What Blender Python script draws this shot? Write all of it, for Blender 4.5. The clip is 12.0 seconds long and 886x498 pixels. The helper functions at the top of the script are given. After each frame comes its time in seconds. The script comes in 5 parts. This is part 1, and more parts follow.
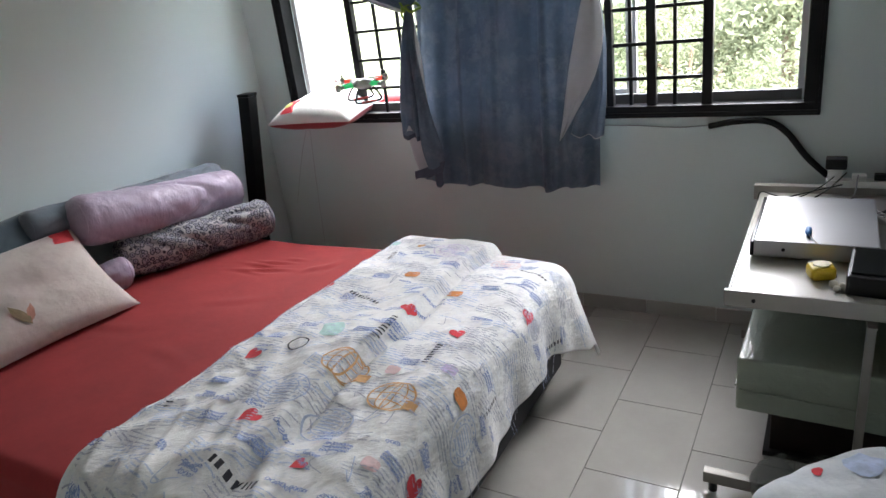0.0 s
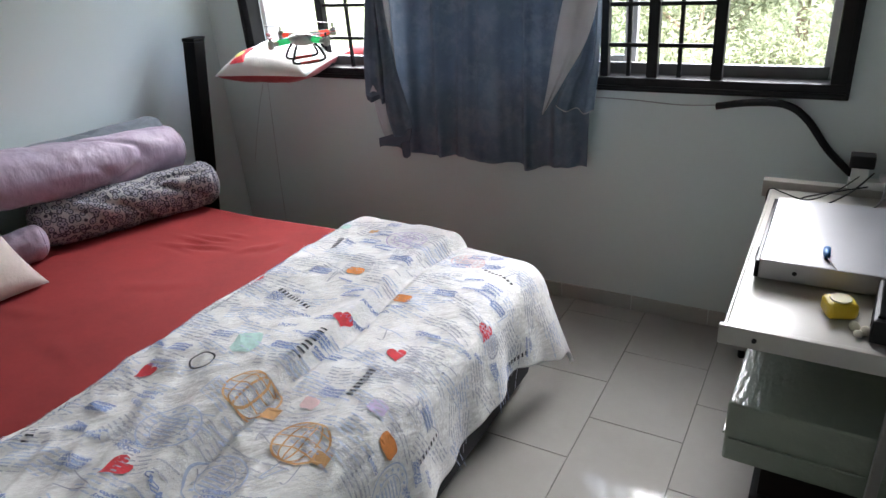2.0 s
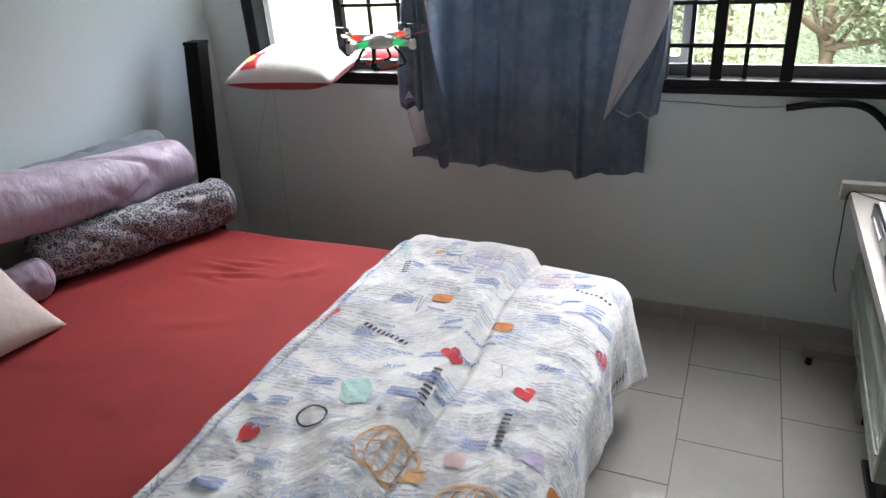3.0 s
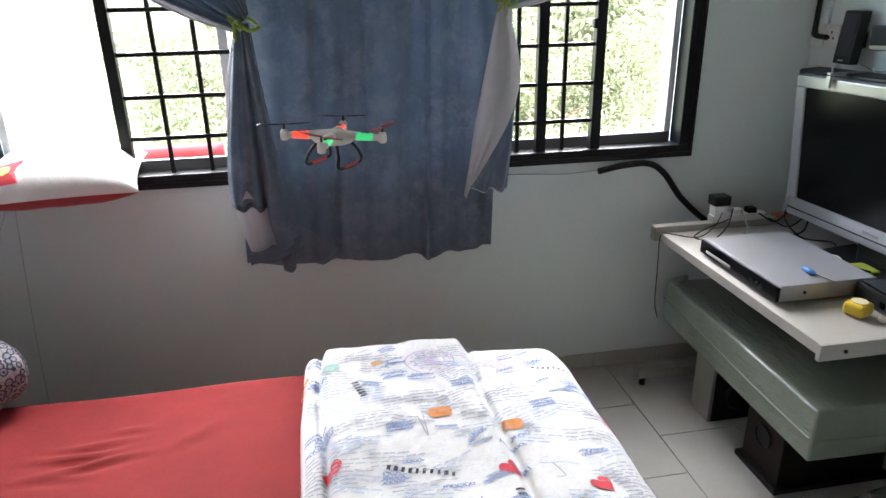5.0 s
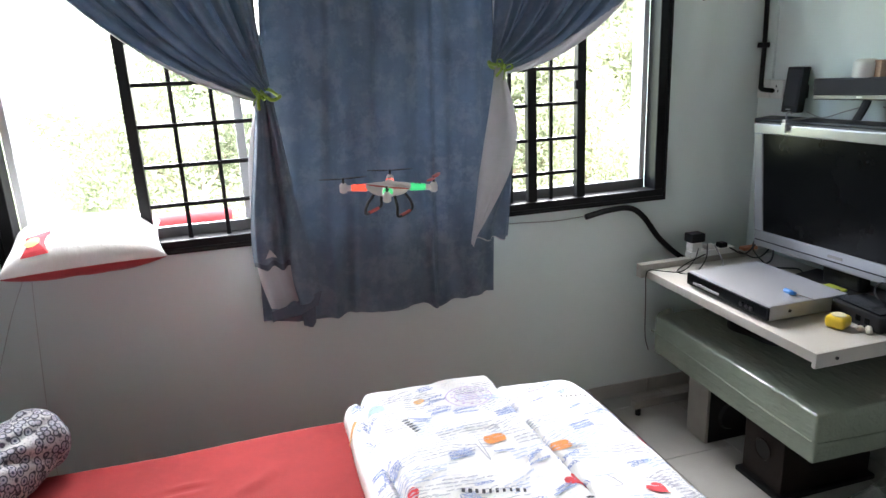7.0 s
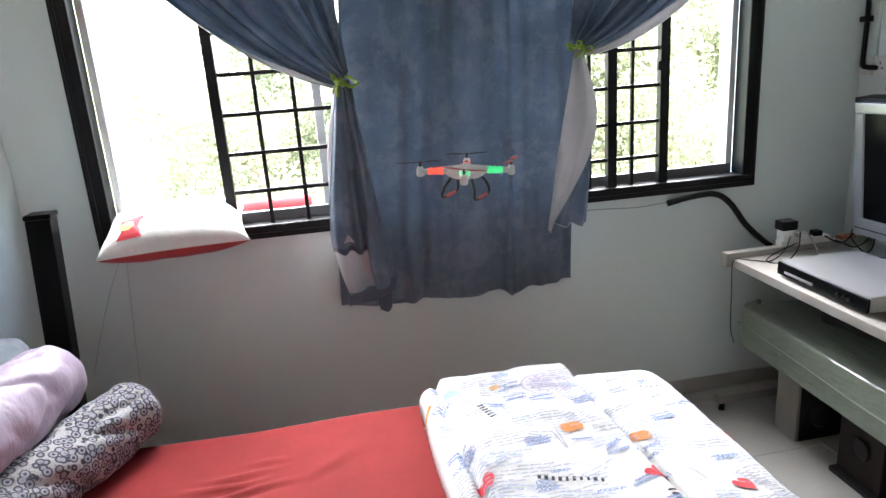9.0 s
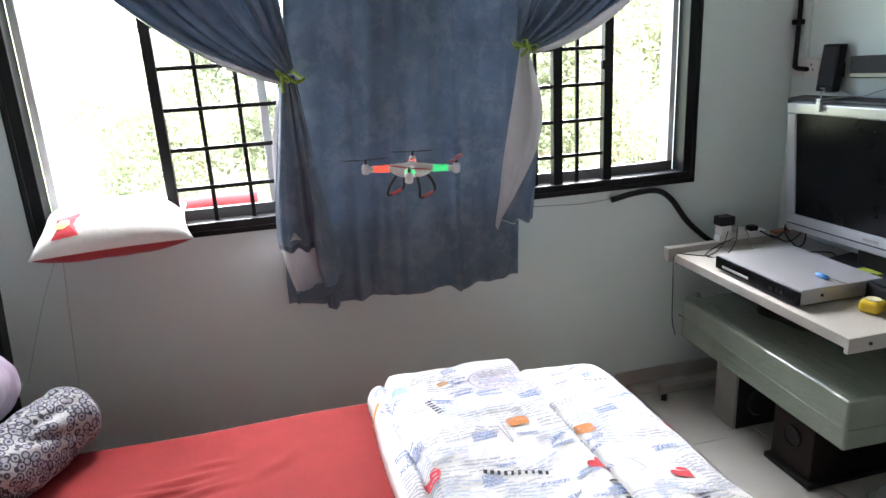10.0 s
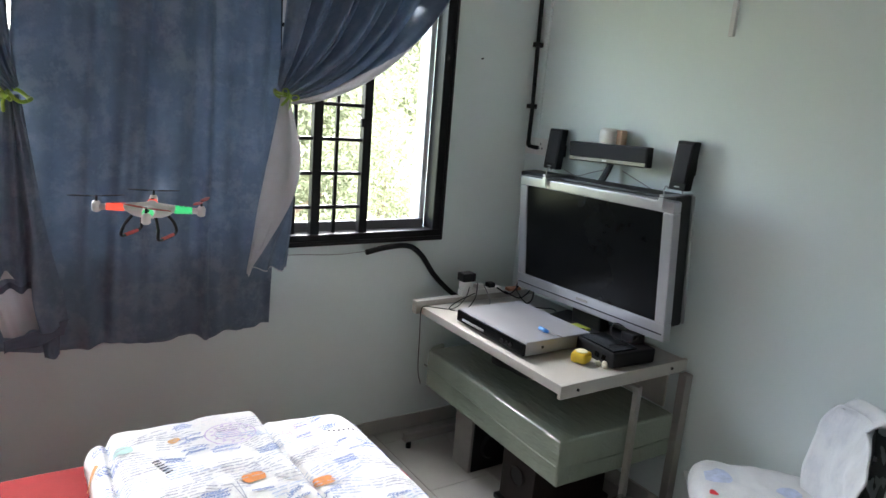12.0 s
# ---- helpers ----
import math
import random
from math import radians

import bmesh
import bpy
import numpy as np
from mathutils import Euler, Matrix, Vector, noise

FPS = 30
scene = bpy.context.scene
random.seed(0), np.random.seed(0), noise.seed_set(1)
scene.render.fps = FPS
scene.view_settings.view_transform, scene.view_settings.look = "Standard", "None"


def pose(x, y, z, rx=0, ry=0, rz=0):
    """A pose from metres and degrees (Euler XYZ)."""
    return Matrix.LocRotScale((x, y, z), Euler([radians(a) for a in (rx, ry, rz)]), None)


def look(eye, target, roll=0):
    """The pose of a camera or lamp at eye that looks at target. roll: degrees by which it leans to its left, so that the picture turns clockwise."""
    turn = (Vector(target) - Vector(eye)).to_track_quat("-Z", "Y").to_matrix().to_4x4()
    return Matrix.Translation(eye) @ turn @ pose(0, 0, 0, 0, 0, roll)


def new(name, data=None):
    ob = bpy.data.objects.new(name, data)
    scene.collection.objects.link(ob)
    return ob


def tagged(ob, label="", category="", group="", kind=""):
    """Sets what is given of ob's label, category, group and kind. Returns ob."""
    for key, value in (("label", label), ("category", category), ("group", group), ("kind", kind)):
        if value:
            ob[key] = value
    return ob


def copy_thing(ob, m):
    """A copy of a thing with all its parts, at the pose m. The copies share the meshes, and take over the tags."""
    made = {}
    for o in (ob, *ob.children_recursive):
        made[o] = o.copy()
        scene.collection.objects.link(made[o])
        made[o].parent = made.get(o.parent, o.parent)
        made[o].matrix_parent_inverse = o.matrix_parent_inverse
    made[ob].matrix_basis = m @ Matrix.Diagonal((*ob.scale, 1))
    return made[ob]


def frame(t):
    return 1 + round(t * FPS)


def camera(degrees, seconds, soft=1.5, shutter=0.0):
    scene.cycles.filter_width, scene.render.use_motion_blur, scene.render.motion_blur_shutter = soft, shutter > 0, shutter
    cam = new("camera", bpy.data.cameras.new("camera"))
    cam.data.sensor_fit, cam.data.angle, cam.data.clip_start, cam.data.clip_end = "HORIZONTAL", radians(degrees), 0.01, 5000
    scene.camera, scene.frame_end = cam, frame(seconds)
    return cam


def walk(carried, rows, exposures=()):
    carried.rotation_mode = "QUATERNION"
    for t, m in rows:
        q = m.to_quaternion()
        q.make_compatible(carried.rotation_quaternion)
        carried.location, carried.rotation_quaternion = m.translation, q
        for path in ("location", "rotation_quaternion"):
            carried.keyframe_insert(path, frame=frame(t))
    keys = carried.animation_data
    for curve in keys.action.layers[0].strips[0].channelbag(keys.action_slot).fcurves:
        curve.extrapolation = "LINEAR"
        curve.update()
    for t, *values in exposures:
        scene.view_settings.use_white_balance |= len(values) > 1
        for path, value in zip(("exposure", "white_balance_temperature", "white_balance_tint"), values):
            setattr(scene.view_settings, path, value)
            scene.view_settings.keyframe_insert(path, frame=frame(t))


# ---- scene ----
cam = camera(66.5, 12.0)
PATH = [
    (0, (0.494, 0.126, 1.704), (-0.479, 1.718, 0.984), -7.4),
    (0.5, (0.469, 0.198, 1.674), (-0.467, 1.783, 0.892), -6.1),
    (1, (0.438, 0.333, 1.683), (-0.444, 1.918, 0.841), -4.2),
    (1.5, (0.463, 0.477, 1.709), (-0.424, 2.043, 0.837), -6.6),
    (2, (0.415, 0.582, 1.697), (-0.529, 2.115, 0.826), -4.9),
    (2.5, (0.134, 0.559, 1.7), (-0.806, 2.073, 0.792), -6.6),
    (3, (-0.129, 0.548, 1.7), (-0.891, 2.174, 0.819), -4.3),
    (3.2, (-0.252, 0.563, 1.703), (-0.893, 2.27, 0.881), -3.8),
    (4.8, (-1.058, 0.599, 1.719), (-0.813, 2.448, 0.998), -2.5),
    (5, (-1.12, 0.625, 1.732), (-0.803, 2.463, 1.01), -1.1),
    (5.5, (-1.25, 0.623, 1.739), (-0.761, 2.444, 1.073), -4.0),
    (6, (-1.36, 0.583, 1.722), (-0.753, 2.386, 1.105), -3.1),
    (6.5, (-1.438, 0.537, 1.732), (-0.889, 2.368, 1.144), -2.3),
    (7, (-1.459, 0.522, 1.726), (-0.934, 2.374, 1.183), -2.6),
    (7.5, (-1.462, 0.532, 1.722), (-1.019, 2.407, 1.188), -3.4),
    (7.7, (-1.457, 0.534, 1.716), (-1.08, 2.419, 1.167), -4.1),
    (9.3, (-1.465, 0.532, 1.704), (-1.157, 2.426, 1.14), -4.0),
    (9.5, (-1.46, 0.527, 1.721), (-1.115, 2.411, 1.145), -3.6),
    (10, (-1.447, 0.527, 1.713), (-1.003, 2.388, 1.132), -3.2),
    (10.5, (-1.425, 0.515, 1.728), (-0.823, 2.325, 1.127), -2.0),
    (11, (-1.417, 0.507, 1.722), (-0.653, 2.277, 1.19), -0.2),
    (11.5, (-1.4, 0.493, 1.733), (-0.443, 2.184, 1.256), 1.9),
    (12, (-1.411, 0.492, 1.726), (-0.326, 2.115, 1.291), 4.6),
]
EXPOSURES = [(0.0, 3.50), (3.2, 3.58), (5.0, 3.90), (7.5, 4.18), (9.5, 4.18), (11.0, 4.0), (12.0, 3.98)]
walk(cam, [(t, look(eye, target, roll)) for t, eye, target, roll in PATH], EXPOSURES)

# ---- light ----
world = bpy.data.worlds.new("world")
scene.world = world
world.use_nodes = True
wn = world.node_tree.nodes
sky = wn.new("ShaderNodeTexSky")
sky.sky_type = "NISHITA"
sky.sun_disc = False
sky.sun_elevation, sky.sun_rotation = radians(53), radians(157)
sky.air_density, sky.dust_density, sky.ozone_density = 1.0, 4.0, 1.0
world.node_tree.links.new(sky.outputs[0], wn["Background"].inputs[0])
wn["Background"].inputs[1].default_value = 0.15

sun_data = bpy.data.lights.new("sun", "SUN")
sun_data.energy, sun_data.angle, sun_data.color = 4.8, radians(60), (1.0, 0.96, 0.9)
sun = new("sun", sun_data)
sun.matrix_world = look((6, -14, 20), (0, 0, 0))

# the sky's light in the window: behind the curtain, and in the two clear openings beside it
def daylight(name, wide, tall, energy, eye, target, spread):
    glow = bpy.data.lights.new(name, "AREA")
    glow.shape, glow.size, glow.size_y, glow.energy, glow.color = "RECTANGLE", wide, tall, energy, (0.975, 0.95, 0.95)
    glow.spread = radians(spread)
    new(name, glow).matrix_world = look(eye, target)


daylight("window_daylight", 2.7, 1.2, 2.1, (-0.96, 3.95, 1.95), (-0.96, 2.1, 0.4), 110)
daylight("west_opening_daylight", 0.75, 1.0, 3.2, (-1.93, 3.66, 1.75), (-1.25, 2.25, 0.40), 104)
daylight("east_opening_daylight", 0.75, 1.0, 3.2, (0.0, 3.66, 1.75), (-0.75, 2.25, 0.40), 104)


# ---- materials ----
class Nodes:
    """A small wrapper round a material's node tree."""

    def __init__(self, name):
        self.mat = bpy.data.materials.new(name)
        self.mat.use_nodes = True
        self.tree = self.mat.node_tree
        self.bsdf = self.tree.nodes["Principled BSDF"]
        self.out = self.tree.nodes["Material Output"]

    def add(self, kind, **kw):
        n = self.tree.nodes.new(kind)
        for k, v in kw.items():
            if k in n.inputs:
                n.inputs[k].default_value = v
        return n

    def link(self, a, b):
        self.tree.links.new(a, b)

    def coords(self, kind="Object"):
        return self.tree.nodes.new("ShaderNodeTexCoord").outputs[kind]

    def noise(self, scale, detail=3.0, rough=0.5, vec=None, stretch=None):
        n = self.add("ShaderNodeTexNoise", Scale=scale, Detail=detail, Roughness=rough)
        v = vec if vec is not None else self.coords()
        if stretch:
            m = self.add("ShaderNodeMapping")
            m.inputs["Scale"].default_value = stretch
            self.link(v, m.inputs["Vector"])
            v = m.outputs[0]
        self.link(v, n.inputs["Vector"])
        return n.outputs[0]

    def ramp(self, fac, stops):
        r = self.tree.nodes.new("ShaderNodeValToRGB")
        el = r.color_ramp.elements
        while len(el) < len(stops):
            el.new(0.5)
        for e, (p, c) in zip(el, stops):
            e.position, e.color = p, (*c, 1.0) if len(c) == 3 else c
        self.link(fac, r.inputs[0])
        return r.outputs[0]

    def mix(self, fac, a, b, blend="MIX"):
        m = self.tree.nodes.new("ShaderNodeMix")
        m.data_type, m.blend_type = "RGBA", blend
        for sock, v in ((m.inputs[0], fac), (m.inputs[6], a), (m.inputs[7], b)):
            if hasattr(v, "is_linked"):
                self.link(v, sock)
            else:
                sock.default_value = v if not isinstance(v, tuple) or len(v) == 4 else (*v, 1.0)
        return m.outputs[2]

    def math(self, op, a, b=0.0):
        m = self.tree.nodes.new("ShaderNodeMath")
        m.operation = op
        for sock, v in zip(m.inputs, (a, b)):
            if hasattr(v, "is_linked"):
                self.link(v, sock)
            else:
                sock.default_value = v
        return m.outputs[0]

    def bump(self, height, strength=0.2, distance=0.01):
        b = self.add("ShaderNodeBump", Strength=strength, Distance=distance)
        self.link(height, b.inputs["Height"])
        self.link(b.outputs[0], self.bsdf.inputs["Normal"])
        return b


def plain(name, color, rough=0.5, metal=0.0, vary=0.12, scale=6.0, grain=180.0, bump=0.08, coat=0.0, sheen=0.0, gloss=0.5):
    """A surface of one colour with soft stains and a fine grain."""
    n = Nodes(name)
    c1 = tuple(v * (1 - vary) for v in color)
    c2 = tuple(min(1, v * (1 + vary)) for v in color)
    big = n.noise(scale, 4.0, 0.6)
    fine = n.noise(grain, 2.0, 0.6)
    col = n.ramp(big, [(0.3, c1), (0.7, c2)])
    n.link(col, n.bsdf.inputs["Base Color"])
    n.link(n.ramp(big, [(0.2, (rough * 0.85,) * 3), (0.8, (min(1, rough * 1.15),) * 3)]), n.bsdf.inputs["Roughness"])
    n.bsdf.inputs["Metallic"].default_value = metal
    n.bsdf.inputs["Specular IOR Level"].default_value = gloss
    n.bsdf.inputs["Coat Weight"].default_value = coat
    n.bsdf.inputs["Sheen Weight"].default_value = sheen
    if bump:
        n.bump(fine, bump, 0.002)
    return n.mat


def wall_paint():
    n = Nodes("wall_paint")
    big = n.noise(1.4, 5.0, 0.6)
    mid = n.noise(9.0, 4.0, 0.6)
    col = n.mix(mid, n.ramp(big, [(0.3, (0.675, 0.752, 0.735)), (0.7, (0.72, 0.797, 0.78))]), (0.695, 0.772, 0.758))
    n.link(col, n.bsdf.inputs["Base Color"])
    n.bsdf.inputs["Roughness"].default_value = 0.55
    n.bump(n.math("ADD", n.noise(220.0, 2.0, 0.6), n.math("MULTIPLY", n.noise(18.0, 3.0), 2.0)), 0.12, 0.0015)
    return n.mat


def tile_material():
    n = Nodes("floor_tile")
    info = n.tree.nodes.new("ShaderNodeObjectInfo")
    cloud = n.noise(5.0, 5.0, 0.6, vec=n.coords("Object"))
    base = n.ramp(cloud, [(0.25, (0.37, 0.357, 0.33)), (0.75, (0.43, 0.417, 0.39))])
    col = n.mix(n.math("MULTIPLY", info.outputs["Random"], 0.25), base, (0.40, 0.39, 0.37))
    n.link(col, n.bsdf.inputs["Base Color"])
    n.link(n.ramp(n.noise(14.0, 4.0), [(0.3, (0.05,) * 3), (0.8, (0.13,) * 3)]), n.bsdf.inputs["Roughness"])
    n.bump(n.noise(9.0, 2.0), 0.03, 0.004)
    return n.mat


def cloth(name, color, vary=0.1, weave=900.0, wrinkle=0.25, rough=0.85, sheen=0.2, translucent=0.0, mottle=None, scale=5.0):
    n = Nodes(name)
    big = n.noise(scale, 5.0, 0.65)
    col = n.ramp(big, [(0.3, tuple(v * (1 - vary) for v in color)), (0.7, tuple(min(1, v * (1 + vary)) for v in color))])
    if mottle:
        blot = n.ramp(n.noise(mottle[1], 4.0, 0.7), [(0.48, (0, 0, 0)), (0.62, (1, 1, 1))])
        col = n.mix(n.math("MULTIPLY", blot, mottle[2]), col, mottle[0])
    n.link(col, n.bsdf.inputs["Base Color"])
    n.bsdf.inputs["Roughness"].default_value = rough
    n.bsdf.inputs["Sheen Weight"].default_value = sheen
    h = n.math("ADD", n.math("MULTIPLY", n.noise(28.0, 4.0, 0.55, stretch=(1, 1, 0.5)), 1.0), n.math("MULTIPLY", n.noise(weave, 1.0), 0.06))
    n.bump(h, wrinkle, 0.012)
    if translucent:
        tr = n.add("ShaderNodeBsdfTranslucent")
        n.link(col, tr.inputs["Color"])
        ms = n.add("ShaderNodeMixShader", Fac=translucent)
        n.link(n.bsdf.outputs[0], ms.inputs[1])
        n.link(tr.outputs[0], ms.inputs[2])
        n.link(ms.outputs[0], n.out.inputs[0])
    return n.mat


M_WALL = wall_paint()
M_CEIL = plain("ceiling_paint", (0.84, 0.85, 0.835), 0.8, vary=0.03)
M_TILE = tile_material()
M_GROUT = plain("grout", (0.16, 0.155, 0.145), 0.9, vary=0.2, scale=20)
M_SKIRT = plain("skirting_tile", (0.42, 0.41, 0.38), 0.3, vary=0.08)
M_BLACK = plain("black_powder_coat", (0.012, 0.012, 0.013), 0.42, gloss=0.2, vary=0.2, scale=12)
M_ALU = plain("white_aluminium", (0.62, 0.63, 0.63), 0.4, vary=0.05)
M_POST = plain("black_lacquered_wood", (0.006, 0.006, 0.006), 0.3, gloss=0.2, vary=0.25)
for m, level in ((M_POST, 0.04), (M_BLACK, 0.15)):
    m.node_tree.nodes["Principled BSDF"].inputs["Specular IOR Level"].default_value = level
M_RED = cloth("red_bed_sheet", (0.255, 0.019, 0.021), 0.12, wrinkle=0.07, sheen=0.0, rough=0.95)
M_BASE = plain("bed_base_fabric", (0.03, 0.03, 0.035), 0.9)
# the paler mottle paints in backlight broken up by the grille bars
M_CURT = cloth("blue_curtain", (0.150, 0.197, 0.262), 0.18, wrinkle=0.10, translucent=0.34, mottle=((0.27, 0.31, 0.37), 11.0, 0.5), scale=7.0)
M_LINING = cloth("curtain_lining", (0.56, 0.56, 0.58), 0.08, wrinkle=0.2, translucent=0.28)
M_DESK = plain("desk_laminate", (0.39, 0.37, 0.33), 0.32, vary=0.05, scale=10)
M_METAL = plain("grey_painted_steel", (0.28, 0.265, 0.24), 0.45, metal=0.3, vary=0.12)
M_SILVER = plain("silver_plastic", (0.38, 0.38, 0.39), 0.35, metal=0.55, vary=0.05)
M_SCREEN = plain("dark_screen", (0.004, 0.0045, 0.005), 0.22, gloss=0.1, vary=0.2, bump=0.0)
M_DARK = plain("black_plastic", (0.014, 0.014, 0.015), 0.4, gloss=0.2, vary=0.25)
M_WOODDARK = plain("dark_brown_veneer", (0.016, 0.011, 0.010), 0.5, gloss=0.2, vary=0.3, scale=14)
M_WHITE = plain("white_plastic", (0.75, 0.75, 0.72), 0.4, vary=0.05)


# ---- building helpers ----
def link_mesh(name, bm, mats, parent=None, label="", smooth=False):
    me = bpy.data.meshes.new(name)
    bm.normal_update()
    bm.to_mesh(me)
    bm.free()
    for m in mats if isinstance(mats, (list, tuple)) else [mats]:
        me.materials.append(m)
    if smooth:
        me.polygons.foreach_set("use_smooth", [True] * len(me.polygons))
    ob = new(name, me)
    if parent is not None:
        ob.parent = parent
    if label:
        ob["label"] = label
    return ob


def part(name, bm, material, parent, label="", smooth=False):
    return link_mesh(name, bm, material, parent, label, smooth)


def thing(name, label, category, at=(0, 0, 0), group="", kind="", rz=0.0):
    e = new(name)
    e.empty_display_size = 0.05
    e.matrix_world = pose(*at, 0, 0, rz)
    return tagged(e, label, category, group, kind)


def box(lo, hi, bevel=0.0, segs=2, bm=None):
    bm = bm or bmesh.new()
    size = [max(1e-4, b - a) for a, b in zip(lo, hi)]
    mid = [(a + b) / 2 for a, b in zip(lo, hi)]
    r = bmesh.ops.create_cube(bm, size=1.0, matrix=Matrix.Translation(mid) @ Matrix.Diagonal((*size, 1)))
    if bevel:
        es = list({e for v in r["verts"] for e in v.link_edges})
        bmesh.ops.bevel(bm, geom=es, offset=min(bevel, min(size) * 0.45), segments=segs, affect="EDGES", profile=0.6)
    return bm


def tube(points, radius, sides=8, bm=None, flat=1.0):
    """A closed tube along points; radius a number or one for each point."""
    bm = bm or bmesh.new()
    pts = [Vector(p) for p in points]
    rings, prev = [], None
    for i, p in enumerate(pts):
        d = (pts[min(i + 1, len(pts) - 1)] - pts[max(i - 1, 0)]).normalized()
        if prev is None:
            ref = Vector((0, 0, 1)) if abs(d.z) < 0.9 else Vector((1, 0, 0))
            prev = d.cross(ref).normalized()
        side = (prev - d * prev.dot(d)).normalized()
        prev = side
        up = d.cross(side)
        r = radius[i] if isinstance(radius, (list, tuple)) else radius
        rings.append([bm.verts.new(p + (side * math.cos(a) + up * math.sin(a) * flat) * r) for a in [2 * math.pi * k / sides for k in range(sides)]])
    for a, b in zip(rings, rings[1:]):
        for k in range(sides):
            bm.faces.new((a[k], a[(k + 1) % sides], b[(k + 1) % sides], b[k]))
    bm.faces.new(rings[0][::-1])
    bm.faces.new(rings[-1])
    return bm


def smooth_path(points, n=8):
    """Catmull-Rom through the points."""
    p = [Vector(q) for q in points]
    p = [p[0] * 2 - p[1]] + p + [p[-1] * 2 - p[-2]]
    out = []
    for i in range(1, len(p) - 2):
        for k in range(n):
            t = k / n
            a, b, c, d = p[i - 1 : i + 3]
            out.append(0.5 * (2 * b + (c - a) * t + (2 * a - 5 * b + 4 * c - d) * t * t + (3 * b - a - 3 * c + d) * t ** 3))
    return out + [p[-2]]


def sheet(nu, nv, fn, bm=None, mat=0):
    """A grid of nu x nv quads through fn(u, v), u and v from 0 to 1."""
    bm = bm or bmesh.new()
    g = [[bm.verts.new(fn(i / nu, j / nv)) for i in range(nu + 1)] for j in range(nv + 1)]
    for j in range(nv):
        for i in range(nu):
            f = bm.faces.new((g[j][i], g[j][i + 1], g[j + 1][i + 1], g[j + 1][i]))
            f.material_index = mat
    return bm


def thicken(ob, t, offset=0.0):
    m = ob.modifiers.new("thickness", "SOLIDIFY")
    m.thickness, m.offset = t, offset
    return ob


def rnd(x, y, s=1.0, z=0.0):
    return noise.noise(Vector((x * s, y * s, z)))


# ---- the room ----
XL, XR, YW, YB, ZC = -2.64, 0.965, 3.32, -0.55, 2.62
WX0, WX1, WZ0, WZ1 = -2.36, 0.43, 1.045, 2.36   # the window opening


def structure(name, bm, mat, label, category):
    return tagged(link_mesh(name, bm, mat), label, category, kind="structure")


structure("floor", box((XL - 0.2, YB - 0.2, -0.12), (XR + 0.2, YW + 0.2, -0.006)), M_GROUT, "grey grout bed of the tiled bedroom floor", "floor")
structure("ceiling", box((XL - 0.2, YB - 0.2, ZC), (XR + 0.2, YW + 0.2, ZC + 0.12)), M_CEIL, "plain white painted bedroom ceiling", "ceiling")
structure("wall_west", box((XL - 0.15, YB - 0.15, 0), (XL, YW + 0.2, ZC)), M_WALL, "pale grey-green painted wall beside the bed", "wall")
structure("wall_east", box((XR, YB - 0.15, 0), (XR + 0.15, YW + 0.2, ZC)), M_WALL, "pale grey-green painted wall behind the television", "wall")
# never in view: its nearness and white are chosen to bounce light northwards
structure("wall_south", box((XL, YB - 0.15, 0), (XR, YB, ZC)), M_CEIL, "unseen white wall added close behind the camera to bounce light", "wall")
wall_bm = box((XL, YW, 0), (XR, YW + 0.2, WZ0))
box((XL, YW, WZ1), (XR, YW + 0.2, ZC), bm=wall_bm)
box((XL, YW, WZ0), (WX0, YW + 0.2, WZ1), bm=wall_bm)
box((WX1, YW, WZ0), (XR, YW + 0.2, WZ1), bm=wall_bm)
structure("wall_north", wall_bm, M_WALL, "pale grey-green painted wall with a wide window", "wall")

# ---- the window ----
window = thing("window_1", "wide black metal framed window with grilles, sashes slid to the middle", "window", kind="structure")
FY0, FY1 = YW - 0.03, YW + 0.06
M_LEDGE = plain("painted_ledge", (0.34, 0.34, 0.33), 0.7, vary=0.15)


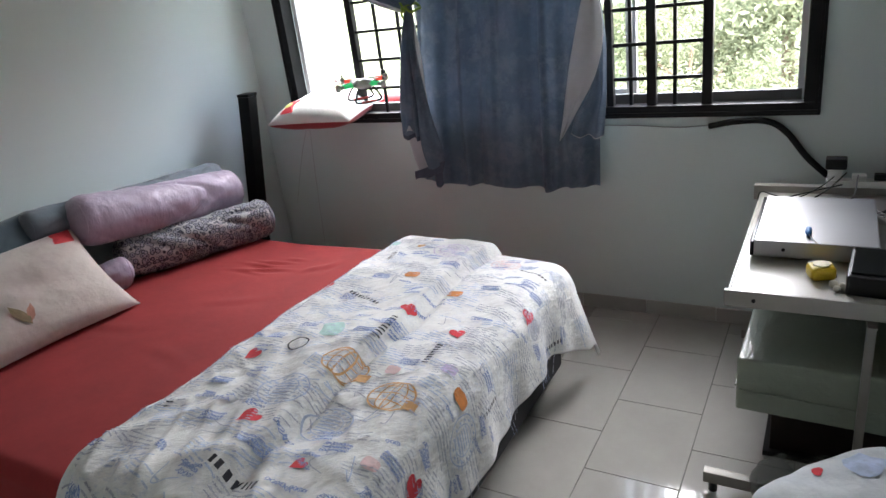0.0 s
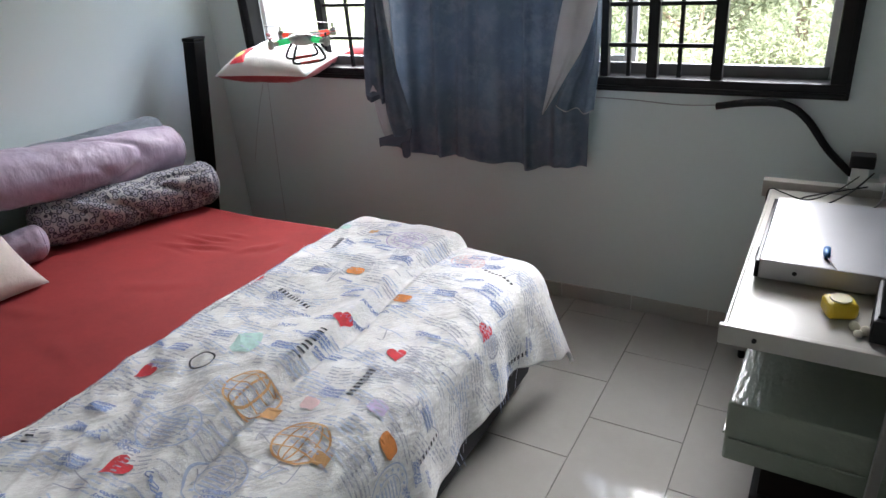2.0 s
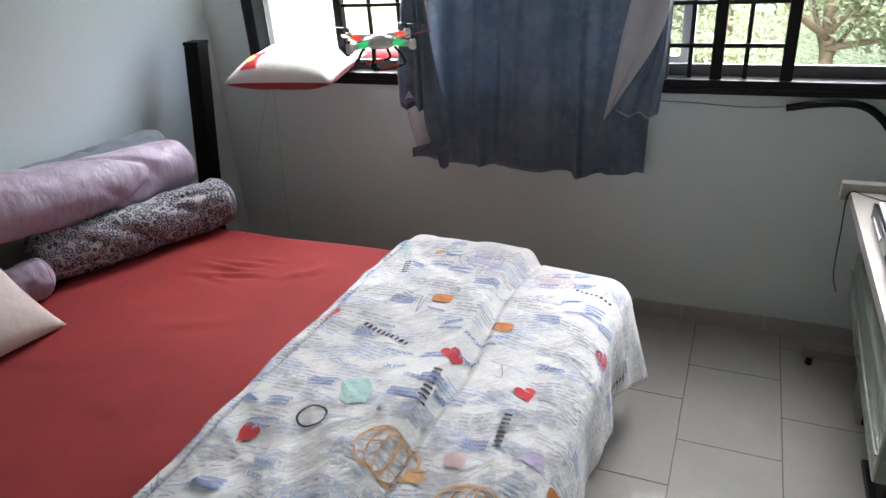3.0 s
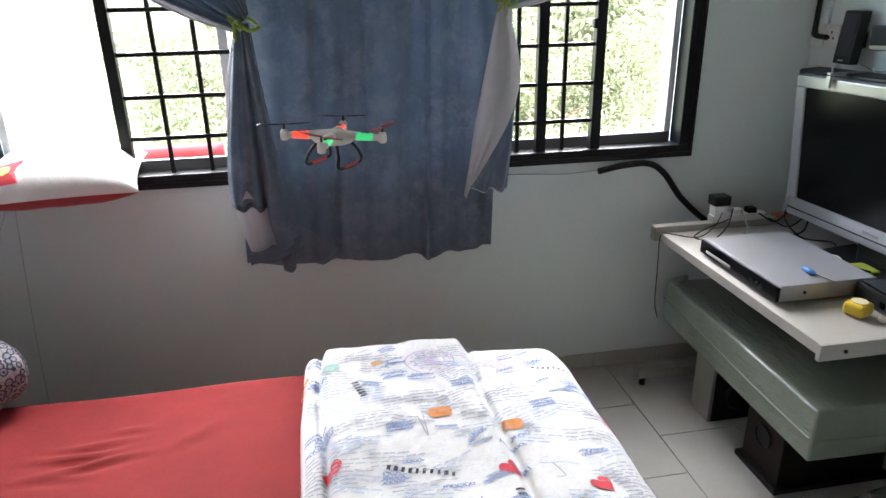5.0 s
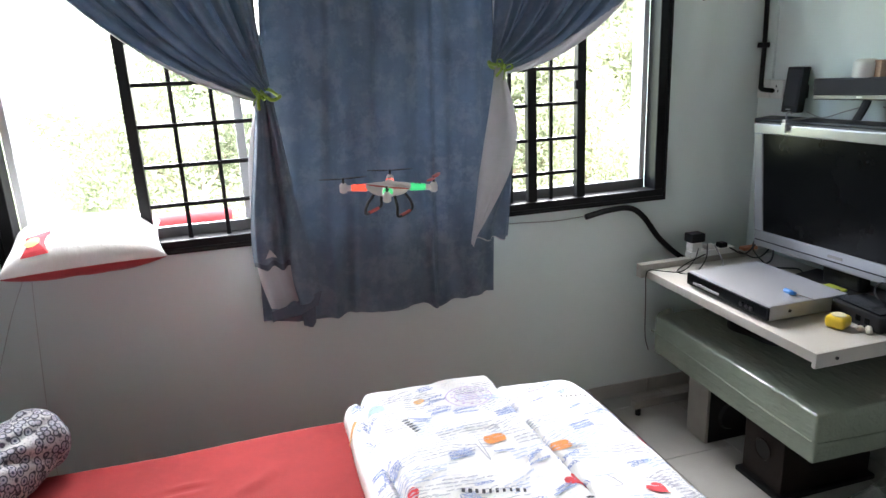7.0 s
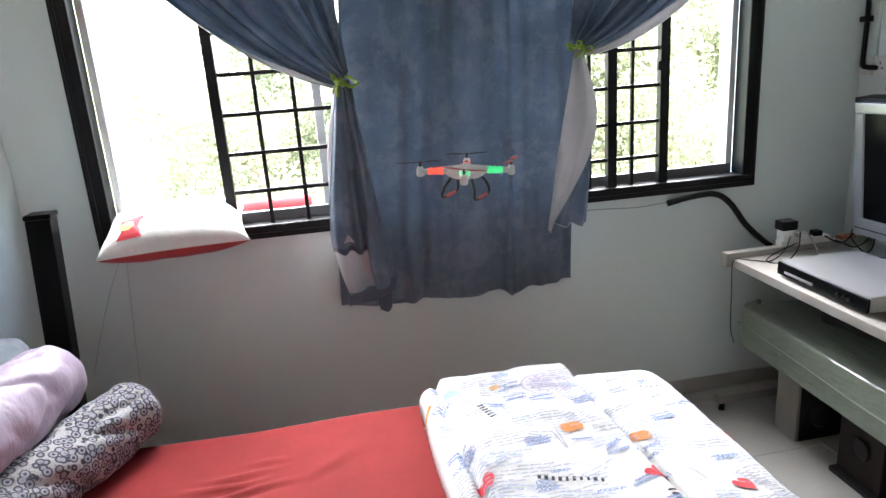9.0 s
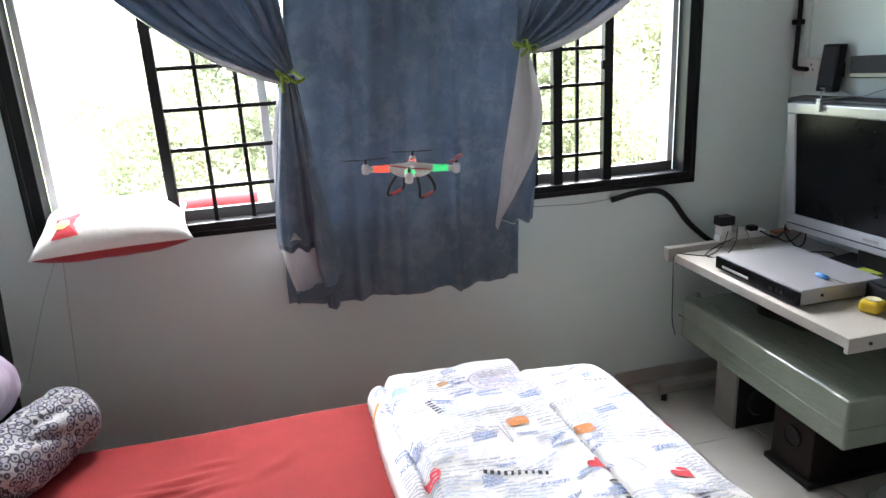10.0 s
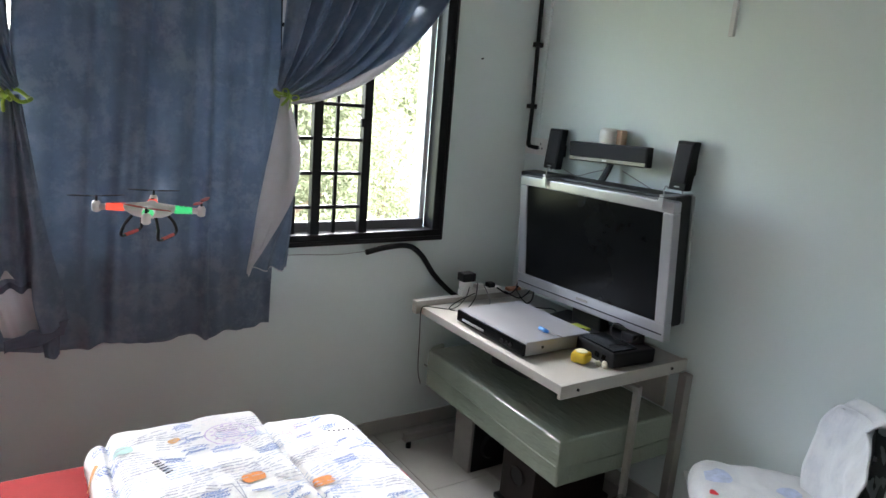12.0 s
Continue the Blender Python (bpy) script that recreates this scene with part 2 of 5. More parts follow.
def window_frame():
    w = 0.055
    for lo, hi in (((WX0 - 0.02, FY0, WZ0 - 0.02), (WX1 + 0.02, FY1, WZ0 + 0.035)), ((WX0 - 0.02, FY0, WZ1 - w), (WX1 + 0.02, FY1, WZ1 + 0.02)),
                   ((WX0 - 0.02, FY0, WZ0 + 0.035), (WX0 + w - 0.01, FY1, WZ1 - w)), ((WX1 - w + 0.01, FY0, WZ0 + 0.035), (WX1 + 0.02, FY1, WZ1 - w))):
        fr = part("window_frame", box(lo, hi, 0.004), M_BLACK, window)
        tall = hi[2] - lo[2] > 0.5
        # a raised bead round the inner edge of the frame
        if tall:
            x = lo[0] + 0.012 if lo[0] < -1 else hi[0] - 0.024
            part("bead", box((x, FY0 - 0.008, lo[2] - 0.02), (x + 0.012, FY0 + 0.002, hi[2]), 0.002, 1), M_BLACK, fr)
        else:
            z = lo[2] + 0.012 if lo[2] < 1.5 else hi[2] - 0.024
            part("bead", box((lo[0] + 0.012, FY0 - 0.008, z), (hi[0] - 0.012, FY0 + 0.002, z + 0.012), 0.002, 1), M_BLACK, fr)
    part("window_sill", box((WX0 + w, FY1, WZ0 + 0.002), (WX1 - w, YW + 0.20, WZ0 + 0.028), 0.004), M_LEDGE, window, "grey sliding track of the window")
    part("bottom_rail", box((WX0 + w, FY1 - 0.01, WZ0 + 0.030), (WX1 - w, FY1 + 0.014, WZ0 + 0.078), 0.003), plain("dark_grey_aluminium", (0.12, 0.12, 0.12), 0.45), window, "dark grey lower rail of the window")
    for y in (0.085, 0.125):
        part("track_rail", box((WX0 + w, YW + y - 0.004, WZ0 + 0.028), (WX1 - w, YW + y + 0.004, WZ0 + 0.045), 0.001, 1), M_ALU, window)
    for x in (WX0 + 0.045, WX1 - 0.075):
        part("jamb_liner", box((x, FY1, WZ0 + 0.03), (x + 0.03, YW + 0.15, WZ1 - w), 0.004), M_ALU, window, "white aluminium jamb of the sliding window")


window_frame()
structure("window_ledge", box((WX0 - 0.3, YW + 0.2, WZ0 - 0.09), (WX1 + 0.3, YW + 0.36, WZ0 - 0.01), 0.01), M_LEDGE, "grey concrete ledge outside the window", "ledge")


def grille(x0, x1, z0, xs, stiles):
    zs = [z0 + 0.1535 * k for k in range(9)]
    for x, w in stiles:
        part("grille_stile", box((x - w / 2, YW - 0.016, WZ0 + 0.03), (x + w / 2, YW + 0.022, WZ1 - 0.05), 0.003), M_BLACK, window)
    for x in xs:
        part("grille_bar", box((x - 0.008, YW + 0.002, WZ0 + 0.03), (x + 0.008, YW + 0.018, WZ1 - 0.05), 0.002, 1), M_BLACK, window)
    for z in zs[1:-1]:
        part("grille_bar", box((x0, YW - 0.006, z - 0.008), (x1, YW + 0.010, z + 0.008), 0.002, 1), M_BLACK, window)


grille(-1.86, -1.02, 1.064, (-1.708, -1.562, -1.27, -1.125), ((-1.86, 0.04), (-1.388, 0.046), (-1.0, 0.045)))
grille(-1.0, 0.005, 1.048, (-0.85, -0.70, -0.55, -0.332, -0.135), ((-0.425, 0.032), (-0.235, 0.042), (0.005, 0.042)))
part("latch", box((-0.03, YW - 0.02, 1.568), (-0.014, YW + 0.0, 1.608), 0.004), M_BLACK, window, "small black latch")

GLASS = Nodes("window_glass")
GLASS.bsdf.inputs["Transmission Weight"].default_value = 1.0
GLASS.bsdf.inputs["Roughness"].default_value = 0.0
GLASS.bsdf.inputs["IOR"].default_value = 1.15
GLASS.bsdf.inputs["Base Color"].default_value = (0.92, 0.96, 0.95, 1)
for x0, x1, y in ((-1.49, -0.92, YW + 0.085), (-0.96, -0.33, YW + 0.125)):
    sash = part("sash", box((x0, y - 0.012, WZ0 + 0.046), (x0 + 0.036, y + 0.012, WZ1 - 0.06), 0.003), M_ALU, window, "grey aluminium sliding sash")
    part("sash_stile", box((x1 - 0.05, y - 0.012, WZ0 + 0.046), (x1, y + 0.012, WZ1 - 0.06), 0.003), M_ALU, sash)
    part("sash_rail", box((x0 + 0.036, y - 0.012, WZ0 + 0.046), (x1 - 0.05, y + 0.012, WZ0 + 0.095), 0.003), M_ALU, sash)
    pane = part("pane", box((x0 + 0.036, y - 0.002, WZ0 + 0.095), (x1 - 0.05, y + 0.002, WZ1 - 0.06)), GLASS.mat, sash)
    pane.visible_shadow = False

# skirting tiles along the two visible walls
for k in range(11):
    a = XL + 0.005 + k * 0.338
    structure("baseboard", box((a, YW - 0.009, 0.0), (min(a + 0.335, XR - 0.012), YW, 0.075), 0.002, 1), M_SKIRT, "grey ceramic skirting tile along the wall", "skirting")
for k in range(10):
    a = YB + 0.01 + k * 0.46
    structure("baseboard", box((XR - 0.009, a, 0.0), (XR, min(a + 0.456, YW - 0.012), 0.075), 0.002, 1), M_SKIRT, "grey ceramic skirting tile along the wall", "skirting")


# ---- the bed ----
BX0, BX1, BY0, BY1, BZ = -2.56, -0.46, 0.85, 2.635, 0.55
bed = thing("bed", "king-size bed with a red fitted sheet, unmade", "bed")


def rounded_slab(lo, hi, r, cuts, lift):
    """A soft-edged slab whose top is shaped by lift(x, y)."""
    bm = bmesh.new()
    cx, cy = (lo[0] + hi[0]) / 2, (lo[1] + hi[1]) / 2
    hx, hy = (hi[0] - lo[0]) / 2, (hi[1] - lo[1]) / 2
    box(lo, hi, 0, bm=bm)
    bmesh.ops.subdivide_edges(bm, edges=bm.edges[:], cuts=cuts, use_grid_fill=True)
    for v in bm.verts:
        x, y, z = v.co
        dx, dy = max(0, abs(x - cx) - (hx - r)), max(0, abs(y - cy) - (hy - r))
        dz = max(0, z - (hi[2] - r))
        d = math.sqrt(dx * dx + dy * dy + dz * dz)
        m = max(dx, dy, dz)
        if d > 1e-6:
            k = m / d
            v.co = Vector((x - math.copysign(dx * (1 - k), x - cx), y - math.copysign(dy * (1 - k), y - cy), z - dz * (1 - k)))
        if v.co.z > hi[2] - 0.05:
            v.co.z += lift(x, y)
    return bm


CREASES = [(-1.86, 2.31, 0.09, 0.10, 0.012, 0.014), (-1.83, 2.355, 0.08, 0.04, 0.010, 0.012), (-1.80, 2.265, 0.10, 0.12, 0.011, 0.013), (-1.90, 2.22, 0.08, 0.05, 0.006, 0.014), (-1.74, 2.40, 0.05, 0.15, 0.006, 0.012),
           (-1.57, 2.33, 0.05, 0.9, 0.006, 0.02), (-1.52, 2.37, 0.05, 1.1, 0.005, 0.018), (-1.70, 1.95, 0.12, 0.5, 0.003, 0.03), (-2.05, 1.60, 0.15, 0.3, 0.003, 0.03), (-1.60, 1.50, 0.12, -0.2, 0.003, 0.03)]


def sheet_lift(x, y):
    w = 0.006 * rnd(x, y, 2.5)
    for cx, cy, length, angle, a, wide in CREASES:
        c, d = math.cos(angle), math.sin(angle)
        p, q = (x - cx) * c + (y - cy) * d, -(x - cx) * d + (y - cy) * c
        q += 0.012 * math.sin(p * 14 + cx * 40)
        w += a * math.exp(-(p / length) ** 2) * (math.exp(-(q / wide) ** 2) - 0.6 * math.exp(-((q + 1.6 * wide) / wide) ** 2))
    return w


part("mattress", rounded_slab((BX0, BY0, 0.27), (BX1, BY1, BZ), 0.05, 170, sheet_lift), M_RED, bed, "mattress in a red fitted sheet", True)
part("bed_base", box((BX0 + 0.01, BY0 + 0.02, 0.06), (BX1 - 0.02, BY1 - 0.02, 0.272), 0.015), M_BASE, bed, "dark fabric bed base")
for x in (BX0 + 0.12, BX1 - 0.14):
    for y in (BY0 + 0.14, BY1 - 0.16):
        part("leg", tube([(x, y, 0), (x, y, 0.065)], 0.03, 12), M_DARK, bed)

# ---- comforter ----
CX0, CY0, CY1 = -1.255, 0.80, 2.635
DROP_X = -0.49
CL = CY1 - CY0


def comforter_point(u, v):
    """u: metres across from the inner edge; v: metres along from the near edge."""
    x = CX0 + u + (0.018 * rnd(v, 0.7, 2.6) + 0.03 * max(0.0, 1 - v / 1.5)) * max(0, 1 - u / 0.5)
    y = CY0 + v + 0.02 * rnd(u, 0.5, 2.0, 3.0) - 0.03 * min(1.0, max(0.0, u - 0.35) / 0.4) * (v / CL) ** 8
    edge = DROP_X + 0.02 * rnd(v, 0.3, 3.0)
    z = over = rest = 0.0
    if x > edge:
        over = x - edge
        r = 0.10
        a = min(over / r, math.pi / 2 * 0.95)
        rest = max(0.0, over - a * r)
        wave = math.sin(v * 16 + 2.5 * rnd(v, 1, 2)) + 0.5 * math.sin(v * 37 + 1)
        x = edge + r * math.sin(a) + rest * (math.cos(a) - 0.03 + 0.14 * max(0.0, (v - 1.5) / 0.3)) + 0.011 * min(1, rest / 0.25) * wave
        z = -r * (1 - math.cos(a)) - rest * math.sin(a)
        y += 0.25 * rest * max(0.0, (v - 1.45) / 0.3)
    top = 0.632
    s = 1 / (1 + math.exp(-(u - 0.525 - 0.035 * rnd(v, 2.2, 2.0)) / 0.006))
    plateau = 0.048 * (1 - s)
    s0 = 1 / (1 + math.exp(-(u - 0.07 + 0.015 * rnd(v, 5.0, 2.5)) / 0.006))
    plateau *= 0.45 + 0.55 * s0
    top += plateau - 0.022 * math.exp(-((u - 0.062 + 0.015 * rnd(v, 5.0, 2.5)) / 0.010) ** 2) - 0.012 * math.exp(-((u - 0.55 - 0.035 * rnd(v, 2.2, 2.0)) / 0.010) ** 2)
    top -= 0.085 * math.exp(-max(0, u) / 0.012)
    top -= 0.026 * (v / CL) ** 7
    top -= 0.016 * min(1.0, max(0.0, u - 0.5) / 0.3) * (v / CL) ** 6
    top -= 0.09 * math.exp(-max(0, CL - v) / 0.03)
    top -= 0.09 * math.exp(-max(0, v) / 0.04)
    near = max(0.0, 1 - v / 1.0)
    ridge = 1 - abs(rnd(u * 1.0 + v * 0.5, v * 0.25, 7.0, 4.0)) * 2
    puff = 0.015 * rnd(u, v, 3.2, 7.0) + 0.006 * rnd(u + 0.35 * v, v * 0.4, 12.0, 2.0) + 0.003 * rnd(u, v, 17.0, 5.0)
    fine = max(0.0, 1 - 5 * abs(rnd(u * 0.9 + v * 0.45, v * 0.5 - u * 0.3, 9.0, 11.0)))
    puff += 0.008 * fine * (0.15 + 0.85 * near) + (0.002 + 0.008 * near) * max(0.0, 1 - 6 * abs(rnd(u * 0.5 - v * 0.3, v * 0.4, 5.0, 21.0)))
    puff += 0.02 * near * max(0, ridge) - 0.004 * near
    z += top + puff * (1 if over < 0.1 else 0.35)
    return Vector((x, y, max(z, 0.04)))


def comforter_width(v):
    return 1.17 + 0.03 * math.sin(v * 2.6 + 0.6) + 0.02 * rnd(v, 4.0, 5.0) + 0.09 * max(0.0, min(1.0, (v - 1.5) / 0.2))


def comforter_cloth():
    """White cotton with faded washes of colour and worn, illegible fine print."""
    n = Nodes("printed_comforter")
    col = n.ramp(n.noise(4.0, 4.0, 0.6), [(0.3, (0.745, 0.74, 0.735)), (0.7, (0.79, 0.785, 0.775))])
    for scale, tint, lo, amount in ((6.0, (0.50, 0.57, 0.74), 0.57, 0.3), (7.5, (0.76, 0.62, 0.55), 0.59, 0.3), (6.7, (0.55, 0.70, 0.68), 0.62, 0.35)):
        shift = n.add("ShaderNodeMapping")
        shift.inputs["Location"].default_value = (scale, lo * 9, 0)
        n.link(n.coords(), shift.inputs["Vector"])
        wash = n.ramp(n.noise(scale, 6.0, 0.75, vec=shift.outputs[0]), [(lo, (0, 0, 0)), (lo + 0.14, (1, 1, 1))])
        col = n.mix(n.math("MULTIPLY", wash, amount), col, tint)
    lines = n.ramp(n.noise(120.0, 3.0, 0.7, stretch=(0.35, 1.0, 0.6)), [(0.54, (0, 0, 0)), (0.62, (1, 1, 1))])
    where = n.ramp(n.noise(9.0, 3.0, 0.6), [(0.42, (0, 0, 0)), (0.55, (1, 1, 1))])
    col = n.mix(n.math("MULTIPLY", n.math("MULTIPLY", lines, where), 0.32), col, (0.36, 0.42, 0.60))
    n.link(col, n.bsdf.inputs["Base Color"])
    n.bsdf.inputs["Roughness"].default_value = 0.9
    n.bsdf.inputs["Sheen Weight"].default_value = 0.1
    turn = n.add("ShaderNodeMapping")
    turn.inputs["Rotation"].default_value = (0, 0, radians(35))
    n.link(n.coords(), turn.inputs["Vector"])
    h = n.math("ADD", n.noise(22.0, 4.0, 0.6, vec=turn.outputs[0], stretch=(1, 0.35, 1)), n.math("MULTIPLY", n.noise(700.0, 1.0), 0.05))
    n.bump(h, 0.6, 0.014)
    return n.mat


M_COMF = comforter_cloth()
comforter = tagged(link_mesh("comforter", sheet(150, 190, lambda a, b: comforter_point(a * comforter_width(b * CL), b * CL)), M_COMF, smooth=True),
                   "white cotton comforter printed with travel doodles, folded over the bed", "comforter")
thicken(comforter, 0.018, -1)


def on_comforter(u, v, lift=0.0022):
    p = comforter_point(u, v)
    e = 0.004
    n = (comforter_point(u + e, v) - comforter_point(u - e, v)).cross(comforter_point(u, v + e) - comforter_point(u, v - e)).normalized()
    return p + n * lift


def patch(outline, centre, bm=None, rings=4, lift=0.0026, where=on_comforter):
    """A filled print: the outline shrunk in rings towards its centre, laid on the cloth."""
    bm = bm or bmesh.new()
    n = len(outline)
    loops = [[bm.verts.new(where(centre[0] + (x - centre[0]) * k / rings, centre[1] + (y - centre[1]) * k / rings, lift)) for x, y in outline] for k in range(rings, 0, -1)]
    mid = bm.verts.new(where(*centre, lift))
    for a, b in zip(loops, loops[1:]):
        for i in range(n):
            bm.faces.new((a[i], a[(i + 1) % n], b[(i + 1) % n], b[i]))
    for i in range(n):
        bm.faces.new((loops[-1][i], loops[-1][(i + 1) % n], mid))
    return bm


def stroke(points, width, bm=None, lift=0.0026, where=on_comforter):
    """A drawn line laid on the cloth."""
    bm = bm or bmesh.new()
    prev = None
    for i, (x, y) in enumerate(points):
        ax, ay = points[max(i - 1, 0)]
        bx, by = points[min(i + 1, len(points) - 1)]
        l = math.hypot(bx - ax, by - ay) or 1.0
        nx, ny = -(by - ay) / l * width / 2, (bx - ax) / l * width / 2
        pair = (bm.verts.new(where(x + nx, y + ny, lift)), bm.verts.new(where(x - nx, y - ny, lift)))
        if prev:
            bm.faces.new((prev[0], prev[1], pair[1], pair[0]))
        prev = pair
    return bm


def ink(name, color):
    return plain(name, color, 0.85, vary=0.18, scale=40, bump=0.0)


I_RED, I_ORANGE, I_BLACK = ink("red_print", (0.55, 0.035, 0.05)), ink("orange_print", (0.60, 0.22, 0.06)), ink("black_print", (0.03, 0.03, 0.04))
I_BLUE, I_PALE, I_GREY = ink("blue_print", (0.23, 0.30, 0.52)), ink("pale_blue_print", (0.43, 0.50, 0.66)), ink("grey_print", (0.40, 0.41, 0.48))
I_TEAL, I_LILAC, I_PINK, I_TAN = ink("teal_print", (0.42, 0.62, 0.58)), ink("lilac_print", (0.55, 0.45, 0.66)), ink("pink_print", (0.70, 0.50, 0.50)), ink("tan_print", (0.62, 0.36, 0.16))


def uv(x, y):
    return x - CX0 + 0.055 + 0.06 * (2.2 - y), y - 0.07 - CY0


def rot(points, angle, at):
    c, s = math.cos(angle), math.sin(angle)
    return [(at[0] + x * c - y * s, at[1] + x * s + y * c) for x, y in points]


def heart(x, y, size, angle):
    pts = []
    for k in range(22):
        a = 2 * math.pi * k / 22
        pts.append((size / 34 * 16 * math.sin(a) ** 3 * 0.9, size / 34 * (13 * math.cos(a) - 5 * math.cos(2 * a) - 2 * math.cos(3 * a) - math.cos(4 * a)) * 1.15))
    at = uv(x, y)
    part("heart_print", patch(rot(pts, angle, at), at), I_RED, comforter, "red heart print")


for x, y, s, a in ((-1.235, 2.022, 0.062, 0.3), (-0.82, 1.945, 0.065, 0.45), (-1.178, 1.508, 0.065, -0.3), (-0.93, 1.234, 0.07, -0.4), (-0.61, 1.90, 0.065, 0.5),
                   (-0.435, 2.18, 0.075, 0.5), (-0.718, 1.166, 0.05, -0.5), (-0.40, 1.34, 0.085, 0.6), (-0.62, 1.02, 0.06, -0.2)):
    heart(x, y, s, a)


def blot(x, y, w, h, angle, mat, name, label):
    at = uv(x, y)
    pts = [(w / 2 * math.copysign(abs(math.cos(a)) ** 0.6, math.cos(a)) * random.uniform(0.9, 1.08), h / 2 * math.copysign(abs(math.sin(a)) ** 0.6, math.sin(a)) * random.uniform(0.9, 1.08))
           for a in [2 * math.pi * k / 16 for k in range(16)]]
    part(name, patch(rot(pts, angle, at), at), mat, comforter, label)


for x, y in ((-0.934, 2.195), (-0.741, 2.165), (-0.455, 1.637)):
    blot(x, y, 0.062, 0.045, 0.05, I_ORANGE, "blot_print", "orange blot print")
blot(-0.99, 1.718, 0.08, 0.11, 0.5, I_TEAL, "blot_print", "pale teal blot print")
blot(-0.535, 1.685, 0.05, 0.045, 0.1, I_LILAC, "blot_print", "pale lilac stamp print")
blot(-0.547, 1.244, 0.05, 0.045, 0.1, I_PINK, "blot_print", "pale pink stamp print")
blot(-0.70, 1.62, 0.045, 0.045, 0.1, I_PINK, "blot_print", "pale pink stamp print")
blot(-1.20, 2.50, 0.05, 0.04, 0.1, I_TEAL, "blot_print", "pale teal blot print")
blot(-1.06, 2.50, 0.035, 0.03, 0.4, I_TAN, "blot_print", "tan blot print")
blot(-1.28, 2.50, 0.03, 0.025, 0.4, I_TAN, "blot_print", "tan blot print")


def dashes(x0, y0, x1, y1, n, wide=0.017):
    a, b = uv(x0, y0), uv(x1, y1)
    dx, dy = (b[0] - a[0]) / n, (b[1] - a[1]) / n
    l = math.hypot(dx, dy)
    for k in range(n):
        cx, cy = a[0] + dx * (k + 0.5), a[1] + dy * (k + 0.5)
        tx, ty = dx / l, dy / l
        w = random.uniform(0.35, 0.6) * l
        bm = stroke([(cx - ty * wide / 2, cy + tx * wide / 2), (cx, cy), (cx + ty * wide / 2, cy - tx * wide / 2)], w)
        part("dash_print", bm, I_BLACK, comforter, "black dash print")


for row in ((-1.116, 2.311, -1.138, 2.40, 6, 0.02), (-1.113, 2.003, -0.95, 1.955, 10), (-0.829, 1.73, -0.828, 1.875, 8, 0.02), (-0.625, 1.682, -0.627, 1.81, 8, 0.02), (-0.584, 2.471, -0.46, 2.44, 8, 0.012),
            (-1.232, 1.185, -1.255, 1.235, 3, 0.02), (-0.90, 1.056, -0.76, 1.056, 8, 0.025), (-0.33, 1.72, -0.33, 1.84, 7, 0.014), (-0.22, 2.3, -0.20, 2.42, 7, 0.016)):
    dashes(*row)


def circle(cx, cy, rx, ry, angle=0.0, n=40, wob=0.02):
    return rot([(rx * math.cos(a) * (1 + wob * math.sin(5 * a + cx * 9)), ry * math.sin(a)) for a in [2 * math.pi * k / n for k in range(n + 1)]], angle, uv(cx, cy))


def postmark(x, y, r, mat, width=0.004):
    bm = stroke(circle(x, y, r, r * 0.92), width)
    stroke(circle(x, y, r * 0.62, r * 0.57), width * 0.7, bm)
    for k in range(14):
        a = 2 * math.pi * k / 14
        p = uv(x + 0.8 * r * math.cos(a), y + 0.74 * r * math.sin(a))
        stroke([p, (p[0] + 0.13 * r, p[1] + 0.05 * r)], width * 1.6, bm)
    for k in range(-2, 3):
        p = uv(x, y + k * 0.16 * r)
        stroke([(p[0] - 0.42 * r, p[1]), (p[0] - 0.1 * r, p[1] + 0.02 * r), (p[0] + 0.4 * r, p[1])], width * 1.1, bm)
    part("postmark_print", bm, mat, comforter, "round postmark print")


for x, y, r, m in ((-0.929, 1.377, 0.078, I_PALE), (-0.75, 1.331, 0.075, I_PALE), (-0.345, 1.60, 0.075, I_PALE), (-0.37, 2.2, 0.04, I_GREY), (-0.66, 2.50, 0.06, I_PINK), (-0.90, 2.48, 0.075, I_LILAC)):
    postmark(x, y, r, m)
for x, y, r in ((-1.05, 1.60, 0.038), (-0.33, 1.28, 0.03)):
    part("ring_print", stroke(circle(x, y, r, r * 0.85), 0.006), I_BLACK, comforter, "black ring print")


def globe(x, y, r):
    bm = stroke(circle(x, y, r, r * 0.9), 0.006)
    for k in (-0.55, 0.0, 0.55):
        stroke(circle(x, y, max(0.01, abs(k) * r), r * 0.9)[: 40 if k else 41], 0.004, bm)
        h = k * r * 0.85
        half = r * math.sqrt(max(0, 1 - k * k))
        a, b = uv(x - half, y + h), uv(x + half, y + h)
        stroke([(a[0] + (b[0] - a[0]) * i / 8, a[1] + 0.012 * math.sin(math.pi * i / 8)) for i in range(9)], 0.004, bm)
    c = uv(x + r * 0.95, y - r * 0.25)
    patch(rot([(-0.02, -0.018), (0.022, -0.02), (0.028, 0.016), (-0.016, 0.02)], 0.2, c), c, bm, 2)
    part("balloon_print", bm, I_TAN, comforter, "orange line-drawn balloon print")


globe(-0.838, 1.565, 0.07)
globe(-0.635, 1.50, 0.072)


def cursive(bm, u, v, length, size, angle, width, loops=1.0):
    """An unreadable handwritten line."""
    n = int(length / size * 5 * loops)
    pts, ph = [], random.uniform(0, 6)
    for k in range(n):
        t = k / max(1, n - 1)
        amp = size * (0.5 + 0.5 * noise.noise(Vector((u * 50, v * 50, k * 0.35))))
        pts.append((t * length + 0.3 * size * math.sin(k * 1.9 + ph), amp * math.sin(k * 1.35 + ph)))
    stroke(rot(pts, angle, (u, v)), width, bm)


